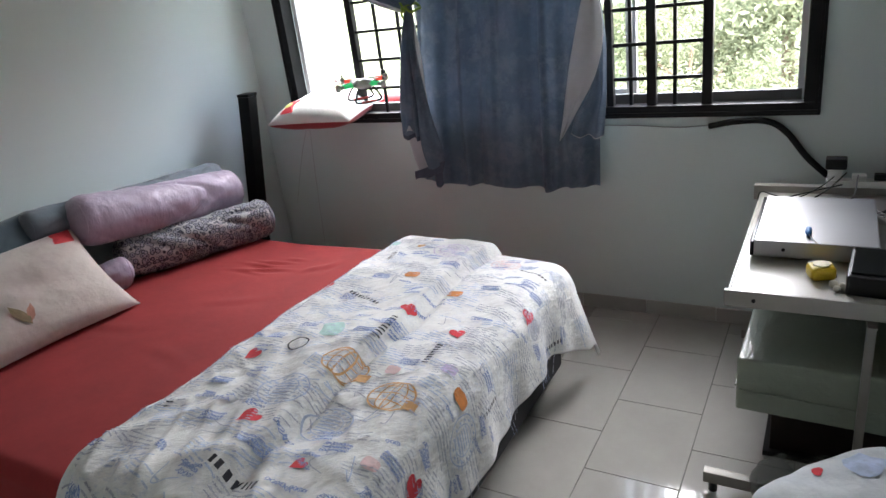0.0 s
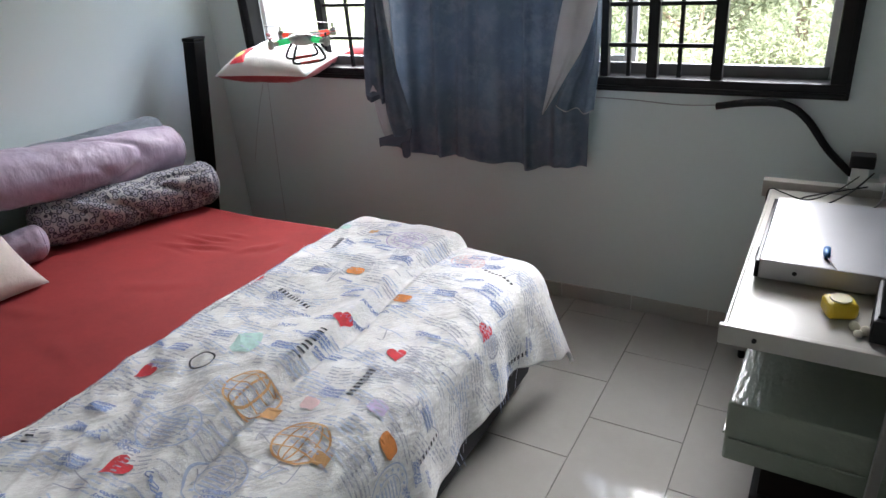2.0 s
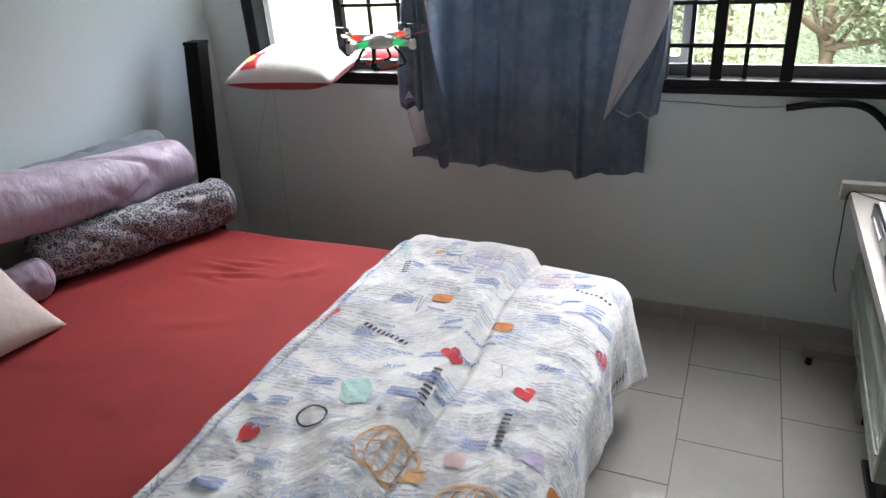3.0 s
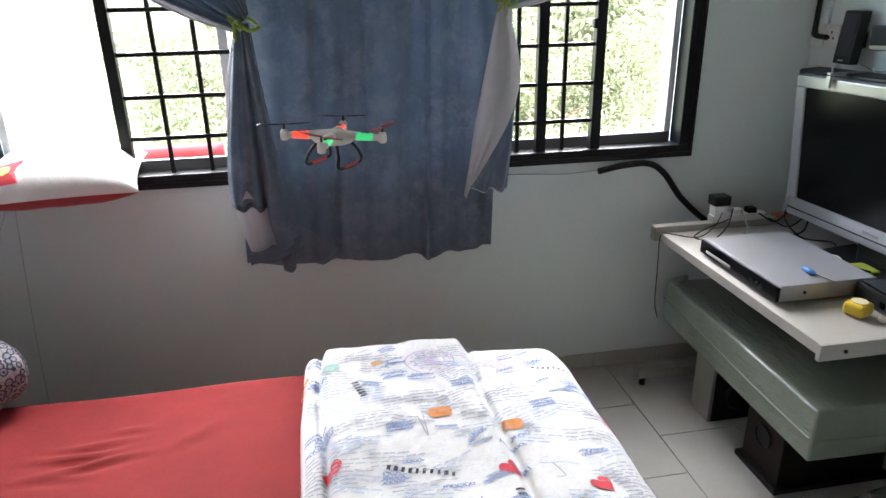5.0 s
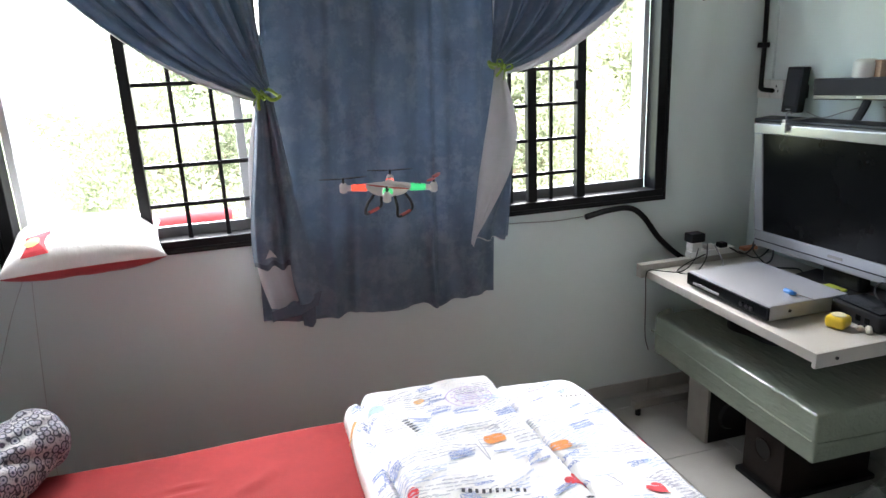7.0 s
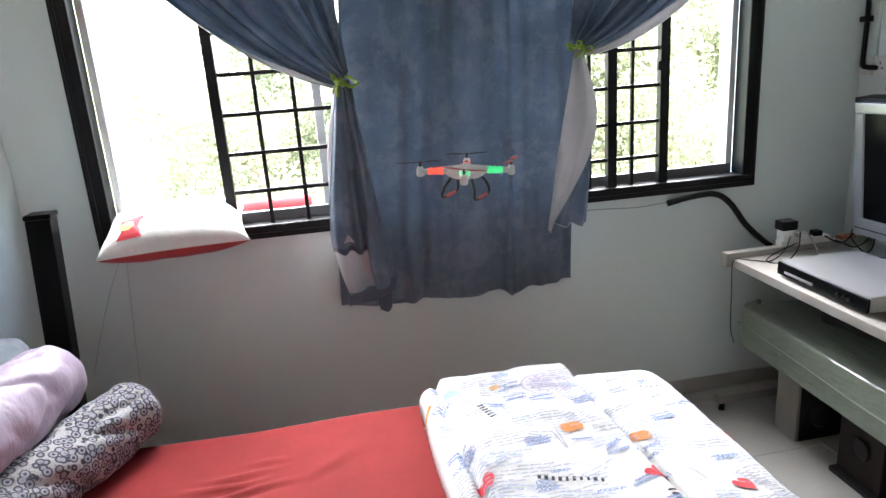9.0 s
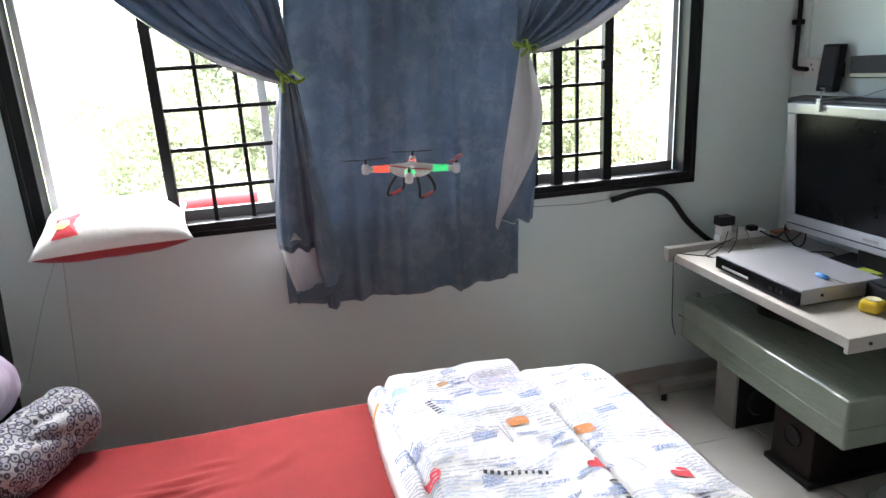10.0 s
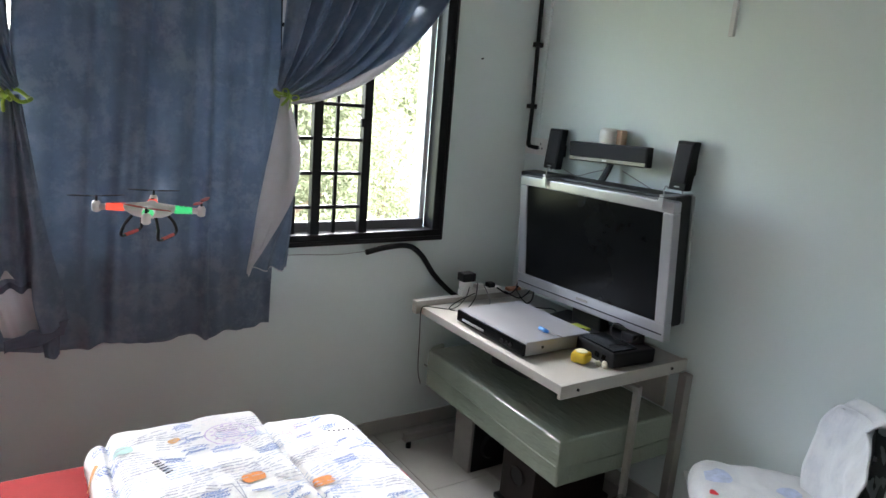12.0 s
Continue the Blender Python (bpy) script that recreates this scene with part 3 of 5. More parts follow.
def lettering():
    """Blocks of handwriting, scribbled words and loose doodles over the whole cloth."""
    random.seed(11)
    grey, blue, pale = bmesh.new(), bmesh.new(), bmesh.new()
    for j in range(20):
        for i in range(14):
            u, v = 0.03 + i * 0.088 + random.uniform(-0.03, 0.03), 0.05 + j * 0.086 + random.uniform(-0.03, 0.03)
            if u > 1.16 or v > CL - 0.07:
                continue
            kind = random.random()
            ang = random.choice((0.0, 0.05, 0.4, -0.25)) + random.uniform(-0.05, 0.05)
            if kind < 0.62:
                lines = random.randint(3, 6)
                target = grey if random.random() < 0.55 else pale
                for k in range(lines):
                    x = max(0.02, u - 0.05 - math.sin(ang) * 0.012 * k)
                    for _ in range(random.randint(2, 4)):
                        w = random.uniform(0.016, 0.042)
                        cursive(target, x, v - 0.04 + k * 0.0145 + math.tan(ang) * (x - u), w, 0.0046, ang, 0.0021, 1.15)
                        x += w + 0.007
            elif kind < 0.88:
                for k in range(random.randint(1, 3)):
                    w = random.uniform(0.04, 0.08)
                    cursive(blue, max(0.02, u - w / 2), v + k * 0.014 - 0.015, w, random.uniform(0.008, 0.015), ang + random.uniform(-0.25, 0.25), 0.0030, 1.4)
            else:
                p = [(random.uniform(-0.06, 0.06), random.uniform(-0.05, 0.05)) for _ in range(3)]
                q = smooth_path([(*a, 0) for a in p], 8)
                stroke(rot([(max(a.x, 0.02 - u), a.y) for a in q], 0, (u, v)), 0.003, random.choice((pale, grey)))
    for x, y, s in ((-0.876, 1.749, 0.07), (-1.242, 2.163, 0.05), (-1.17, 1.356, 0.07), (-1.092, 1.724, 0.07), (-0.675, 1.681, 0.06), (-0.837, 2.33, 0.07), (-0.627, 2.249, 0.07), (-0.41, 1.8, 0.07),
                    (-1.16, 1.62, 0.06), (-1.05, 2.15, 0.07), (-0.83, 1.83, 0.06), (-0.50, 1.30, 0.08), (-0.66, 1.25, 0.08), (-0.86, 1.16, 0.08), (-1.05, 1.2, 0.08), (-0.45, 2.3, 0.06)):
        u, v = uv(x, y)
        for k in range(3):
            cursive(blue, u - s / 2, v - 0.018 + k * 0.013, s, 0.009, 0.15, 0.0032, 1.3)
    for bm, mat, label in ((grey, I_GREY, "grey handwriting print"), (blue, I_BLUE, "blue scribbled lettering print"), (pale, I_PALE, "pale blue handwriting print")):
        ob = part("lettering_print", bm, mat, comforter, label)
        ob["kind"] = "stuff"


lettering()


# ---- pillows and bolsters ----
def pillow_at(w, d, h, s, t, side, seed, droop=0.0):
    """A point of a pillow, s and t from -1 to 1."""
    e = max(0.0, (1 - abs(s) ** 3) * (1 - abs(t) ** 3))
    x = w / 2 * s * (1 - 0.07 * (1 - t * t))
    y = d / 2 * t * (1 - 0.07 * (1 - s * s))
    z = side * h / 2 * e ** 0.5
    z += 0.010 * rnd(s * 2, t * 2, 1.3, seed) * e + side * 0.004 * rnd(s * 5, t * 5, 1.6, seed + 4) * e
    z -= droop * max(abs(s), abs(t)) ** 4
    return Vector((x, y, z))


def pillow(name, w, d, h, m, mats, label, seed=0, droop=0.0):
    bm = sheet(36, 36, lambda a, b: pillow_at(w, d, h, 2 * a - 1, 2 * b - 1, 1, seed, droop))
    sheet(36, 36, lambda a, b: pillow_at(w, d, h, 1 - 2 * a, 2 * b - 1, -1, seed, droop), bm, 1 if len(mats) > 1 else 0)
    bmesh.ops.remove_doubles(bm, verts=bm.verts[:], dist=1e-4)
    ob = tagged(link_mesh(name, bm, mats, smooth=True), label, "pillow")
    ob.matrix_world = m
    return ob


def bolster(name, a, b, r, mat, label, seed=0):
    """A long round cushion with gathered ends, from a to b, creased along."""
    a, b = Vector(a), Vector(b)
    axis = b - a
    L = axis.length
    q = axis.to_track_quat("Z", "Y")

    def fn(u, v):
        ang = 2 * math.pi * u
        t = v
        end = min(t, 1 - t) * L
        k = min(1.0, end / (r * 0.85))
        rad = r * math.sqrt(max(0.0, 1 - (1 - k) ** 2.4))
        rad *= 1 + 0.03 * rnd(math.cos(ang) * 1.2, math.sin(ang) * 1.2, 1.0, t * 5 + seed) + 0.022 * math.sin(ang * 11 + seed) * math.exp(-end / 0.05)
        rad += 0.005 * rnd(math.cos(ang) * 2.5, math.sin(ang) * 2.5, 1.0, t * 13 + seed) * k - 0.003 * max(0.0, 1 - 5 * abs(rnd(t * 4 + 0.5 * math.sin(ang), math.cos(ang), 1.0, seed))) * k
        fold = rnd(t * 3.0 + 0.9 * math.sin(ang + seed), 0.7 * math.cos(ang), 1.0, seed * 3.1)
        rad -= 0.019 * k * max(0.0, 1 - 7 * abs(fold)) * (0.4 + 0.6 * math.exp(-((t - 0.62) / 0.2) ** 2))
        p = Vector((rad * math.cos(ang), rad * math.sin(ang), t * L))
        p = q @ p
        p.z -= 0.012 * math.cos(math.pi * (t - 0.5)) - 0.006
        return p
    bm = sheet(72, 130, fn)
    bmesh.ops.remove_doubles(bm, verts=bm.verts[:], dist=1e-5)
    ob = tagged(link_mesh(name, bm, mat, smooth=True), label, "bolster")
    ob.matrix_world = Matrix.Translation(a)
    for t in (0.35 * r / L, 1 - 0.35 * r / L):
        part("seam", tube([fn(k / 40, t) * 1.0 + q @ Vector((0.0005 * math.cos(2 * math.pi * k / 40), 0.0005 * math.sin(2 * math.pi * k / 40), 0)) for k in range(41)], 0.0016, 5), mat, ob, "stitched end seam", True)
    return ob


def floral():
    n = Nodes("floral_cotton")
    vor = n.add("ShaderNodeTexVoronoi", Scale=42.0, Randomness=0.7)
    n.link(n.coords(), vor.inputs["Vector"])
    vor2 = n.add("ShaderNodeTexVoronoi", Scale=130.0)
    n.link(n.coords(), vor2.inputs["Vector"])
    flower = n.ramp(vor.outputs["Distance"], [(0.0, (0.03, 0.03, 0.06)), (0.17, (0.04, 0.045, 0.09)), (0.24, (0.34, 0.335, 0.37)), (0.40, (0.27, 0.27, 0.32)), (0.46, (0.02, 0.02, 0.035)), (0.54, (0.035, 0.035, 0.055)), (0.61, (0.40, 0.39, 0.40))])
    leaf = n.ramp(vor2.outputs["Distance"], [(0.22, (0.12, 0.12, 0.15)), (0.42, (1.0, 1.0, 1.0))])
    n.link(n.mix(0.45, flower, leaf, "MULTIPLY"), n.bsdf.inputs["Base Color"])
    n.bsdf.inputs["Roughness"].default_value = 0.8
    n.bump(n.noise(30.0, 4.0), 0.25, 0.01)
    return n.mat


M_LILAC = cloth("lilac_satin", (0.37, 0.30, 0.385), 0.08, wrinkle=0.45, rough=0.5, sheen=0.15, scale=5)
M_TEALCLOTH = cloth("dark_teal_cloth", (0.045, 0.07, 0.085), 0.2, wrinkle=0.25)
M_GREYCLOTH = cloth("grey_blue_cloth", (0.14, 0.165, 0.19), 0.15, wrinkle=0.25)
M_BEIGE = cloth("beige_cotton", (0.50, 0.42, 0.385), 0.08, wrinkle=0.3, mottle=((0.55, 0.50, 0.45), 5.0, 0.5))
M_WHITECLOTH = cloth("white_cotton", (0.78, 0.76, 0.73), 0.04, wrinkle=0.3)
M_REDCLOTH = cloth("red_cotton", (0.38, 0.04, 0.045), 0.12, wrinkle=0.25)

bolster("bolster", (-2.50, 1.96, 0.655), (-2.150, 2.715, 0.646), 0.108, floral(), "bolster in grey cotton with a navy floral print", 1.0)
bolster("bolster", (-2.49, 1.79, 0.905), (-2.395, 2.735, 0.782), 0.121, M_LILAC, "pale lilac satin bolster stacked by the wall", 2.0)
bolster("bolster", (-2.558, 1.62, 0.925), (-2.515, 2.74, 0.862), 0.082, M_GREYCLOTH, "grey-blue bolster against the wall", 3.0)
bolster("bolster", (-2.53, 1.50, 0.628), (-2.385, 1.97, 0.622), 0.075, M_LILAC, "small lilac bolster end under a pillow", 4.0)

PM = Matrix.Translation((-2.335, 1.40, 0.725)) @ Matrix.Rotation(radians(86), 4, "Z") @ Matrix.Rotation(radians(41), 4, "X")
beige = pillow("pillow", 0.80, 0.50, 0.17, PM, [M_BEIGE], "beige cotton pillow with leaf prints leaning on the bed", 2)


def on_beige(u, v, lift=0.002):
    return pillow_at(0.80, 0.50, 0.17, u, v, 1, 2) + Vector((0, 0, lift + 0.002))


I_LEAF, I_ROSE = ink("brown_leaf_print", (0.22, 0.17, 0.10)), ink("rose_leaf_print", (0.45, 0.22, 0.16))
LEAF = [(0.0, -0.09), (0.035, -0.03), (0.03, 0.04), (0.0, 0.11), (-0.035, 0.04), (-0.03, -0.03)]
for c, a, m, k in (((-0.13, -0.50), 0.25, I_LEAF, 2.3), ((-0.04, -0.52), -0.3, I_ROSE, 1.7), ((-0.45, 0.1), 0.2, I_LEAF, 1.5)):
    part("leaf_print", patch(rot([(x * k * 0.7, y * k) for x, y in LEAF], a, c), c, where=on_beige), m, beige, "leaf print")
part("corner_patch", patch([(0.66, 0.62), (0.90, 0.60), (0.92, 0.92), (0.68, 0.93)], (0.79, 0.77), where=on_beige), I_RED, beige, "red corner patch")

pillow("pillow", 0.62, 0.42, 0.18, Matrix.Translation((-2.545, 1.40, 0.80)) @ Matrix.Rotation(radians(90), 4, "Z") @ Matrix.Rotation(radians(72), 4, "X"), [M_TEALCLOTH], "dark teal pillow standing against the wall", 5)

SILL = Matrix.Translation((-2.065, 3.225, 1.128)) @ Matrix.Rotation(radians(8), 4, "Z") @ Matrix.Rotation(radians(5), 4, "X")
sill_pillow = pillow("pillow", 0.53, 0.46, 0.17, SILL, [M_WHITECLOTH, M_REDCLOTH], "white pillow with red underside lying on the window sill", 8, 0.02)


def on_sill(u, v, lift=0.002):
    return pillow_at(0.53, 0.46, 0.17, u, v, 1, 8, 0.02) + Vector((0, 0, lift + 0.002))


part("square_patch", patch([(-0.72, -0.88), (-0.40, -0.88), (-0.38, -0.36), (-0.70, -0.36)], (-0.55, -0.62), where=on_sill), I_RED, sill_pillow, "red square patch")
part("flower_patch", patch(rot([(0.09 * math.cos(k * 0.628) * (1 + 0.2 * (k % 2)), 0.12 * math.sin(k * 0.628)) for k in range(10)], 0, (-0.60, -0.62)), (-0.60, -0.62), where=lambda u, v, l: on_sill(u, v, 0.004)),
     ink("yellow_print", (0.50, 0.50, 0.16)), sill_pillow, "yellow-green flower patch")

towel = tagged(link_mesh("rolled_towel", tube(smooth_path([(-2.0, 3.60, 1.080), (-1.8, 3.605, 1.083), (-1.55, 3.61, 1.080)], 6), 0.05, 14), M_REDCLOTH, smooth=True), "rolled red cloth lying on the outer ledge", "towel")
for r in (0.034, 0.018):
    ring = [(-2.002, 3.60 + r * math.cos(a), 1.080 + r * math.sin(a)) for a in [k * 0.42 for k in range(15)]]
    part("roll_edge", tube(ring, 0.004, 6), M_WHITECLOTH, towel)

# ---- bedpost ----
post = thing("bedpost", "tall black lacquered wooden post leaning in the corner", "post")
for name, z0, z1, g in (("shaft", 0.0, 1.25, 0.0), ("cap", 1.25, 1.268, 0.003)):
    bm = box((-2.492 - g, 2.98 - g, z0), (-2.410 + g, 3.05 + g, z1), 0.005)
    for v in bm.verts:
        v.co.y -= 0.17 * (1.26 - v.co.z)
    part(name, bm, M_POST, post)


# ---- curtains ----
def ruck(a):
    """A rounded, uneven pleat profile between -1 and 1."""
    return math.sin(a + 0.55 * math.sin(a) + 0.8 * math.sin(a * 0.31 + 1.0))


def hanging_curtain():
    x0, x1, z0, z1 = -1.47, -0.455, 0.705, 2.47

    def fn(u, v):
        z = z1 + (z0 - z1) * v
        left = x0 + 0.12 * math.exp(-((v - 0.2) / 0.45) ** 2)
        x = left + (x1 + 0.01 * math.sin(v * 4) - left) * u
        f = 0.020 * ruck(u * 40) + 0.018 * math.sin(u * 17 + 1.0 + 0.8 * v) + 0.012 * rnd(u * 3, v * 1.5, 1.0)
        pleat = sum(d * math.exp(-((u - c - k * v) / w) ** 2) for c, k, w, d in
                    ((0.27, 0.02, 0.018, 0.022), (0.40, -0.02, 0.02, 0.016), (0.52, -0.03, 0.02, 0.022), (0.71, 0.01, 0.014, 0.038), (0.62, 0.03, 0.02, 0.014), (0.86, 0.0, 0.02, 0.018)))
        y = 3.232 + f * (0.9 - 0.2 * v) - pleat * (0.4 + 0.6 * v)
        y -= 0.004 * rnd(u * 8, v * 9, 1.0, 3.0)
        z += v * (0.004 * math.sin(u * 21) - 0.012 * math.sin(u * 3.1) - 0.028 * math.exp(-((u - 0.735) / 0.04) ** 2) + 0.02 * max(0.0, u - 0.75))
        return Vector((x + 0.004 * math.sin(v * 5 + u * 30), y, z))
    return sheet(240, 80, fn)


M_HEM = cloth("curtain_hem", (0.085, 0.11, 0.155), 0.15, wrinkle=0.12, translucent=0.05)
cur = tagged(link_mesh("curtain", hanging_curtain(), M_CURT, smooth=True), "blue curtain panel with painted backlight blots, hanging straight over the window", "curtain", group="window curtains")
thicken(cur, 0.002)


def bez(p0, c, p2, t):
    return (1 - t) ** 2 * p0 + 2 * t * (1 - t) * c + t * t * p2


def along(points, v):
    """The place at v (0 to 1) on a line of (x, y, z) points, rounded at the corners."""
    s = v * (len(points) - 1)
    i = min(int(s), len(points) - 2)
    t = s - i
    p = [Vector(points[max(0, min(len(points) - 1, k))]) for k in (i - 1, i, i + 1, i + 2)]
    return 0.5 * (2 * p[1] + (p[2] - p[0]) * t + (2 * p[0] - 5 * p[1] + 4 * p[2] - p[3]) * t * t + (3 * p[1] - p[0] - 3 * p[2] + p[3]) * t ** 3)


def flap(name, one, other, folds, depth, mats, parent, hem=0.0, nu=40, nv=90, seed=0.0, label=""):
    """Cloth hanging between two edge lines, with folds across and a hem along its foot."""
    def fn(u, v):
        p = along(one, v).lerp(along(other, v), u)
        p.y += depth * (0.3 + 0.7 * v) * (ruck(u * folds * 2 * math.pi + seed) + 0.35 * math.sin(u * folds * 9 + seed + 2 * v)) + 0.004 * rnd(u * 4, v * 7, 1.0, seed)
        p.z += 0.006 * v * math.sin(u * folds * 6 + seed)
        return p
    bm = sheet(nu, nv, fn)
    bm.faces.ensure_lookup_table()
    for i, f in enumerate(bm.faces):
        f.material_index = 1 if i // nu >= nv * (1 - hem) else 0
    return thicken(part(name, bm, mats, parent, label, True), 0.002)


def swag(outer, inner, tie, ctrl, seed, pale):
    """A curtain gathered from its head to a tie-back."""
    sgn = 1 if inner > outer else -1

    def upper(u, v):
        p0 = Vector((outer + (inner - outer) * u, 3.25, 2.47))
        p2 = Vector((tie[0] + (u - 0.5) * 0.05 * sgn, 3.17, tie[1] + 0.06 * (u - 0.45)))
        line = (p0 + p2) / 2
        c = Vector((ctrl[0], 3.17, ctrl[1])).lerp(line, min(1, u * 1.1))
        p = bez(p0, c, p2, v)
        open_ = 1 - v ** 3
        fold = 0.046 * ruck(u * 44 + seed + 1.2 * v) + 0.020 * math.sin(u * 81 + seed + 2.5 * v) + 0.02 * rnd(u * 9, v * 2, 1.0, seed)
        p.y += fold * (0.28 + 0.72 * open_) - 0.045 * math.sin(math.pi * v)
        p.z += 0.012 * ruck(u * 44 + seed + 1.2 * v + 1.3) * open_ * v * 2
        return p
    bm = sheet(200, 80, upper)
    bm.faces.ensure_lookup_table()
    for i, f in enumerate(bm.faces):
        f.material_index = 1 if (i % 200) / 200 < pale * max(0.0, (i // 200) / 80 - 0.3) else 0
    return bm


def tied_curtain(x):
    return thing("curtain", "blue curtain with painted backlight blots and pale lining, tied back at the window", "curtain", (x, 3.2, 0.0), group="window curtains")


def hang(parent):
    for ob in parent.children:
        ob.matrix_parent_inverse = Matrix.Translation(-parent.matrix_world.translation)


left = tied_curtain(-1.4)
thicken(part("drape", swag(-2.40, -1.43, (-1.372, 1.625), (-1.90, 1.76), 0.6, 0.16), [M_CURT, M_LINING], left, smooth=True), 0.002)
# the tail below the tie: lining behind, a turned-up corner on the outside, a narrow fall inside
flap("lining", [(-1.395, 3.16, 1.63), (-1.452, 3.14, 1.40), (-1.47, 3.13, 1.10), (-1.462, 3.13, 0.92), (-1.425, 3.13, 0.765)],
     [(-1.36, 3.15, 1.63), (-1.34, 3.15, 1.40), (-1.33, 3.14, 1.10), (-1.30, 3.14, 0.95), (-1.27, 3.13, 0.80)], 2.2, 0.012, [M_LINING, M_CURT], left, 0.07, seed=1.0, label="pale lining of the curtain tail")
flap("tail", [(-1.40, 3.155, 1.63), (-1.428, 3.11, 1.45), (-1.468, 3.095, 1.20), (-1.48, 3.09, 1.05), (-1.476, 3.085, 0.985)],
     [(-1.362, 3.145, 1.63), (-1.352, 3.10, 1.45), (-1.335, 3.09, 1.20), (-1.328, 3.085, 1.05), (-1.328, 3.085, 0.975)], 2.6, 0.015, [M_CURT, M_HEM], left, 0.12, seed=0.4)
flap("tail", [(-1.37, 3.13, 1.63), (-1.352, 3.075, 1.42), (-1.34, 3.06, 1.15), (-1.345, 3.06, 0.95), (-1.325, 3.07, 0.82)],
     [(-1.345, 3.14, 1.63), (-1.322, 3.085, 1.42), (-1.288, 3.075, 1.15), (-1.255, 3.08, 0.98), (-1.238, 3.09, 0.85)], 1.1, 0.012, [M_CURT, M_HEM], left, seed=2.0)
flap("hem", [(-1.435, 3.095, 0.80), (-1.435, 3.09, 0.755)], [(-1.236, 3.085, 0.865), (-1.255, 3.085, 0.80)], 1.4, 0.006, [M_HEM, M_HEM], left, nv=10, seed=0.2)
flap("hem", [(-1.325, 3.105, 0.80), (-1.315, 3.10, 0.715)], [(-1.265, 3.10, 0.81), (-1.27, 3.10, 0.725)], 1.0, 0.008, [M_HEM, M_HEM], left, nv=12, seed=0.9)
flap("lining", [(-1.418, 3.072, 1.055), (-1.435, 3.070, 1.022)], [(-1.412, 3.072, 1.055), (-1.392, 3.070, 1.024)], 0.5, 0.001, [M_LINING, M_LINING], left, nu=6, nv=6, label="pale lining showing in the turned-up hem")
hang(left)

right = tied_curtain(-0.44)
thicken(part("drape", swag(0.52, -0.40, (-0.445, 1.682), (0.05, 1.72), 1.9, 0.20), [M_CURT, M_LINING], right, smooth=True), 0.002)
flap("tail", [(-0.455, 3.16, 1.68), (-0.45, 3.15, 1.45), (-0.47, 3.14, 1.20), (-0.54, 3.13, 1.07), (-0.570, 3.125, 0.985)],
     [(-0.430, 3.16, 1.68), (-0.395, 3.15, 1.42), (-0.398, 3.15, 1.20), (-0.408, 3.15, 1.07), (-0.418, 3.15, 0.968)], 2.2, 0.014, [M_CURT, M_LINING], right, 0.03, seed=0.6)
flap("lining", [(-0.462, 3.15, 1.68), (-0.505, 3.12, 1.50), (-0.553, 3.105, 1.28), (-0.583, 3.10, 1.10), (-0.605, 3.095, 0.972)],
     [(-0.432, 3.14, 1.68), (-0.390, 3.10, 1.45), (-0.425, 3.09, 1.27), (-0.520, 3.085, 1.10), (-0.598, 3.09, 0.978)], 1.3, 0.014, [M_LINING, M_LINING], right, seed=1.4, label="pale lining of the curtain tail")
hang(right)

M_LIME = cloth("lime_ribbon", (0.27, 0.40, 0.04), 0.15, rough=0.5)


def tie_back(x, z, seed, turn):
    random.seed(seed)
    t = thing("curtain_tie", "lime green ribbon bow tying back a curtain", "ribbon", (x, 3.135, z), group="curtain ties")
    part("band", tube([(0.05 * math.cos(a), 0.04 * math.sin(a) + 0.03, 0.006 * math.sin(3 * a)) for a in [k * math.pi / 10 for k in range(21)]], 0.008, 8), M_LIME, t, smooth=True)
    for s in (-1, 1):
        loop = smooth_path([(0, -0.02, 0), (0.03 * s, -0.035, 0.02), (0.05 * s, -0.03, 0.012), (0.03 * s, -0.02, -0.008), (0, -0.02, 0)], 5)
        part("loop", tube(loop, 0.007, 6, flat=0.5), M_LIME, t, smooth=True)
        part("ribbon_tail", tube(smooth_path([(0, -0.02, 0), (0.012 * s, -0.035, -0.025), (0.025 * s, -0.03, -0.06)], 5), [0.007] * 10 + [0.004], 6, flat=0.4), M_LIME, t, smooth=True)
    part("knot", box((-0.011, -0.038, -0.011), (0.011, -0.014, 0.011), 0.006), M_LIME, t, smooth=True)
    t.matrix_world = pose(x, 3.135, z, 0, 25, turn) @ Matrix.Diagonal((0.75, 0.9, 0.85, 1))


tie_back(-1.37, 1.625, 1, -50)
tie_back(-0.446, 1.685, 2, 10)

# ---- desk ----
desk = thing("desk", "cream laminate desk on grey steel legs", "desk")
part("desktop", box((0.262, 2.147, 0.713), (0.958, 3.132, 0.738), 0.003), M_DESK, desk)
part("front_edge", box((0.255, 2.147, 0.703), (0.262, 3.132, 0.7395), 0.002), M_DESK, desk)
part("side_rail", box((0.246, 2.130, 0.690), (0.958, 2.147, 0.744), 0.003), M_DESK, desk)
part("back_ledge", box((0.228, 3.132, 0.703), (0.958, 3.172, 0.766), 0.003), M_DESK, desk, "raised ledge along the back end")
for x in (0.33, 0.86):
    part("bolt", tube([(x, 2.1315, 0.717), (x, 2.125, 0.717)], 0.006, 10), M_DARK, desk)
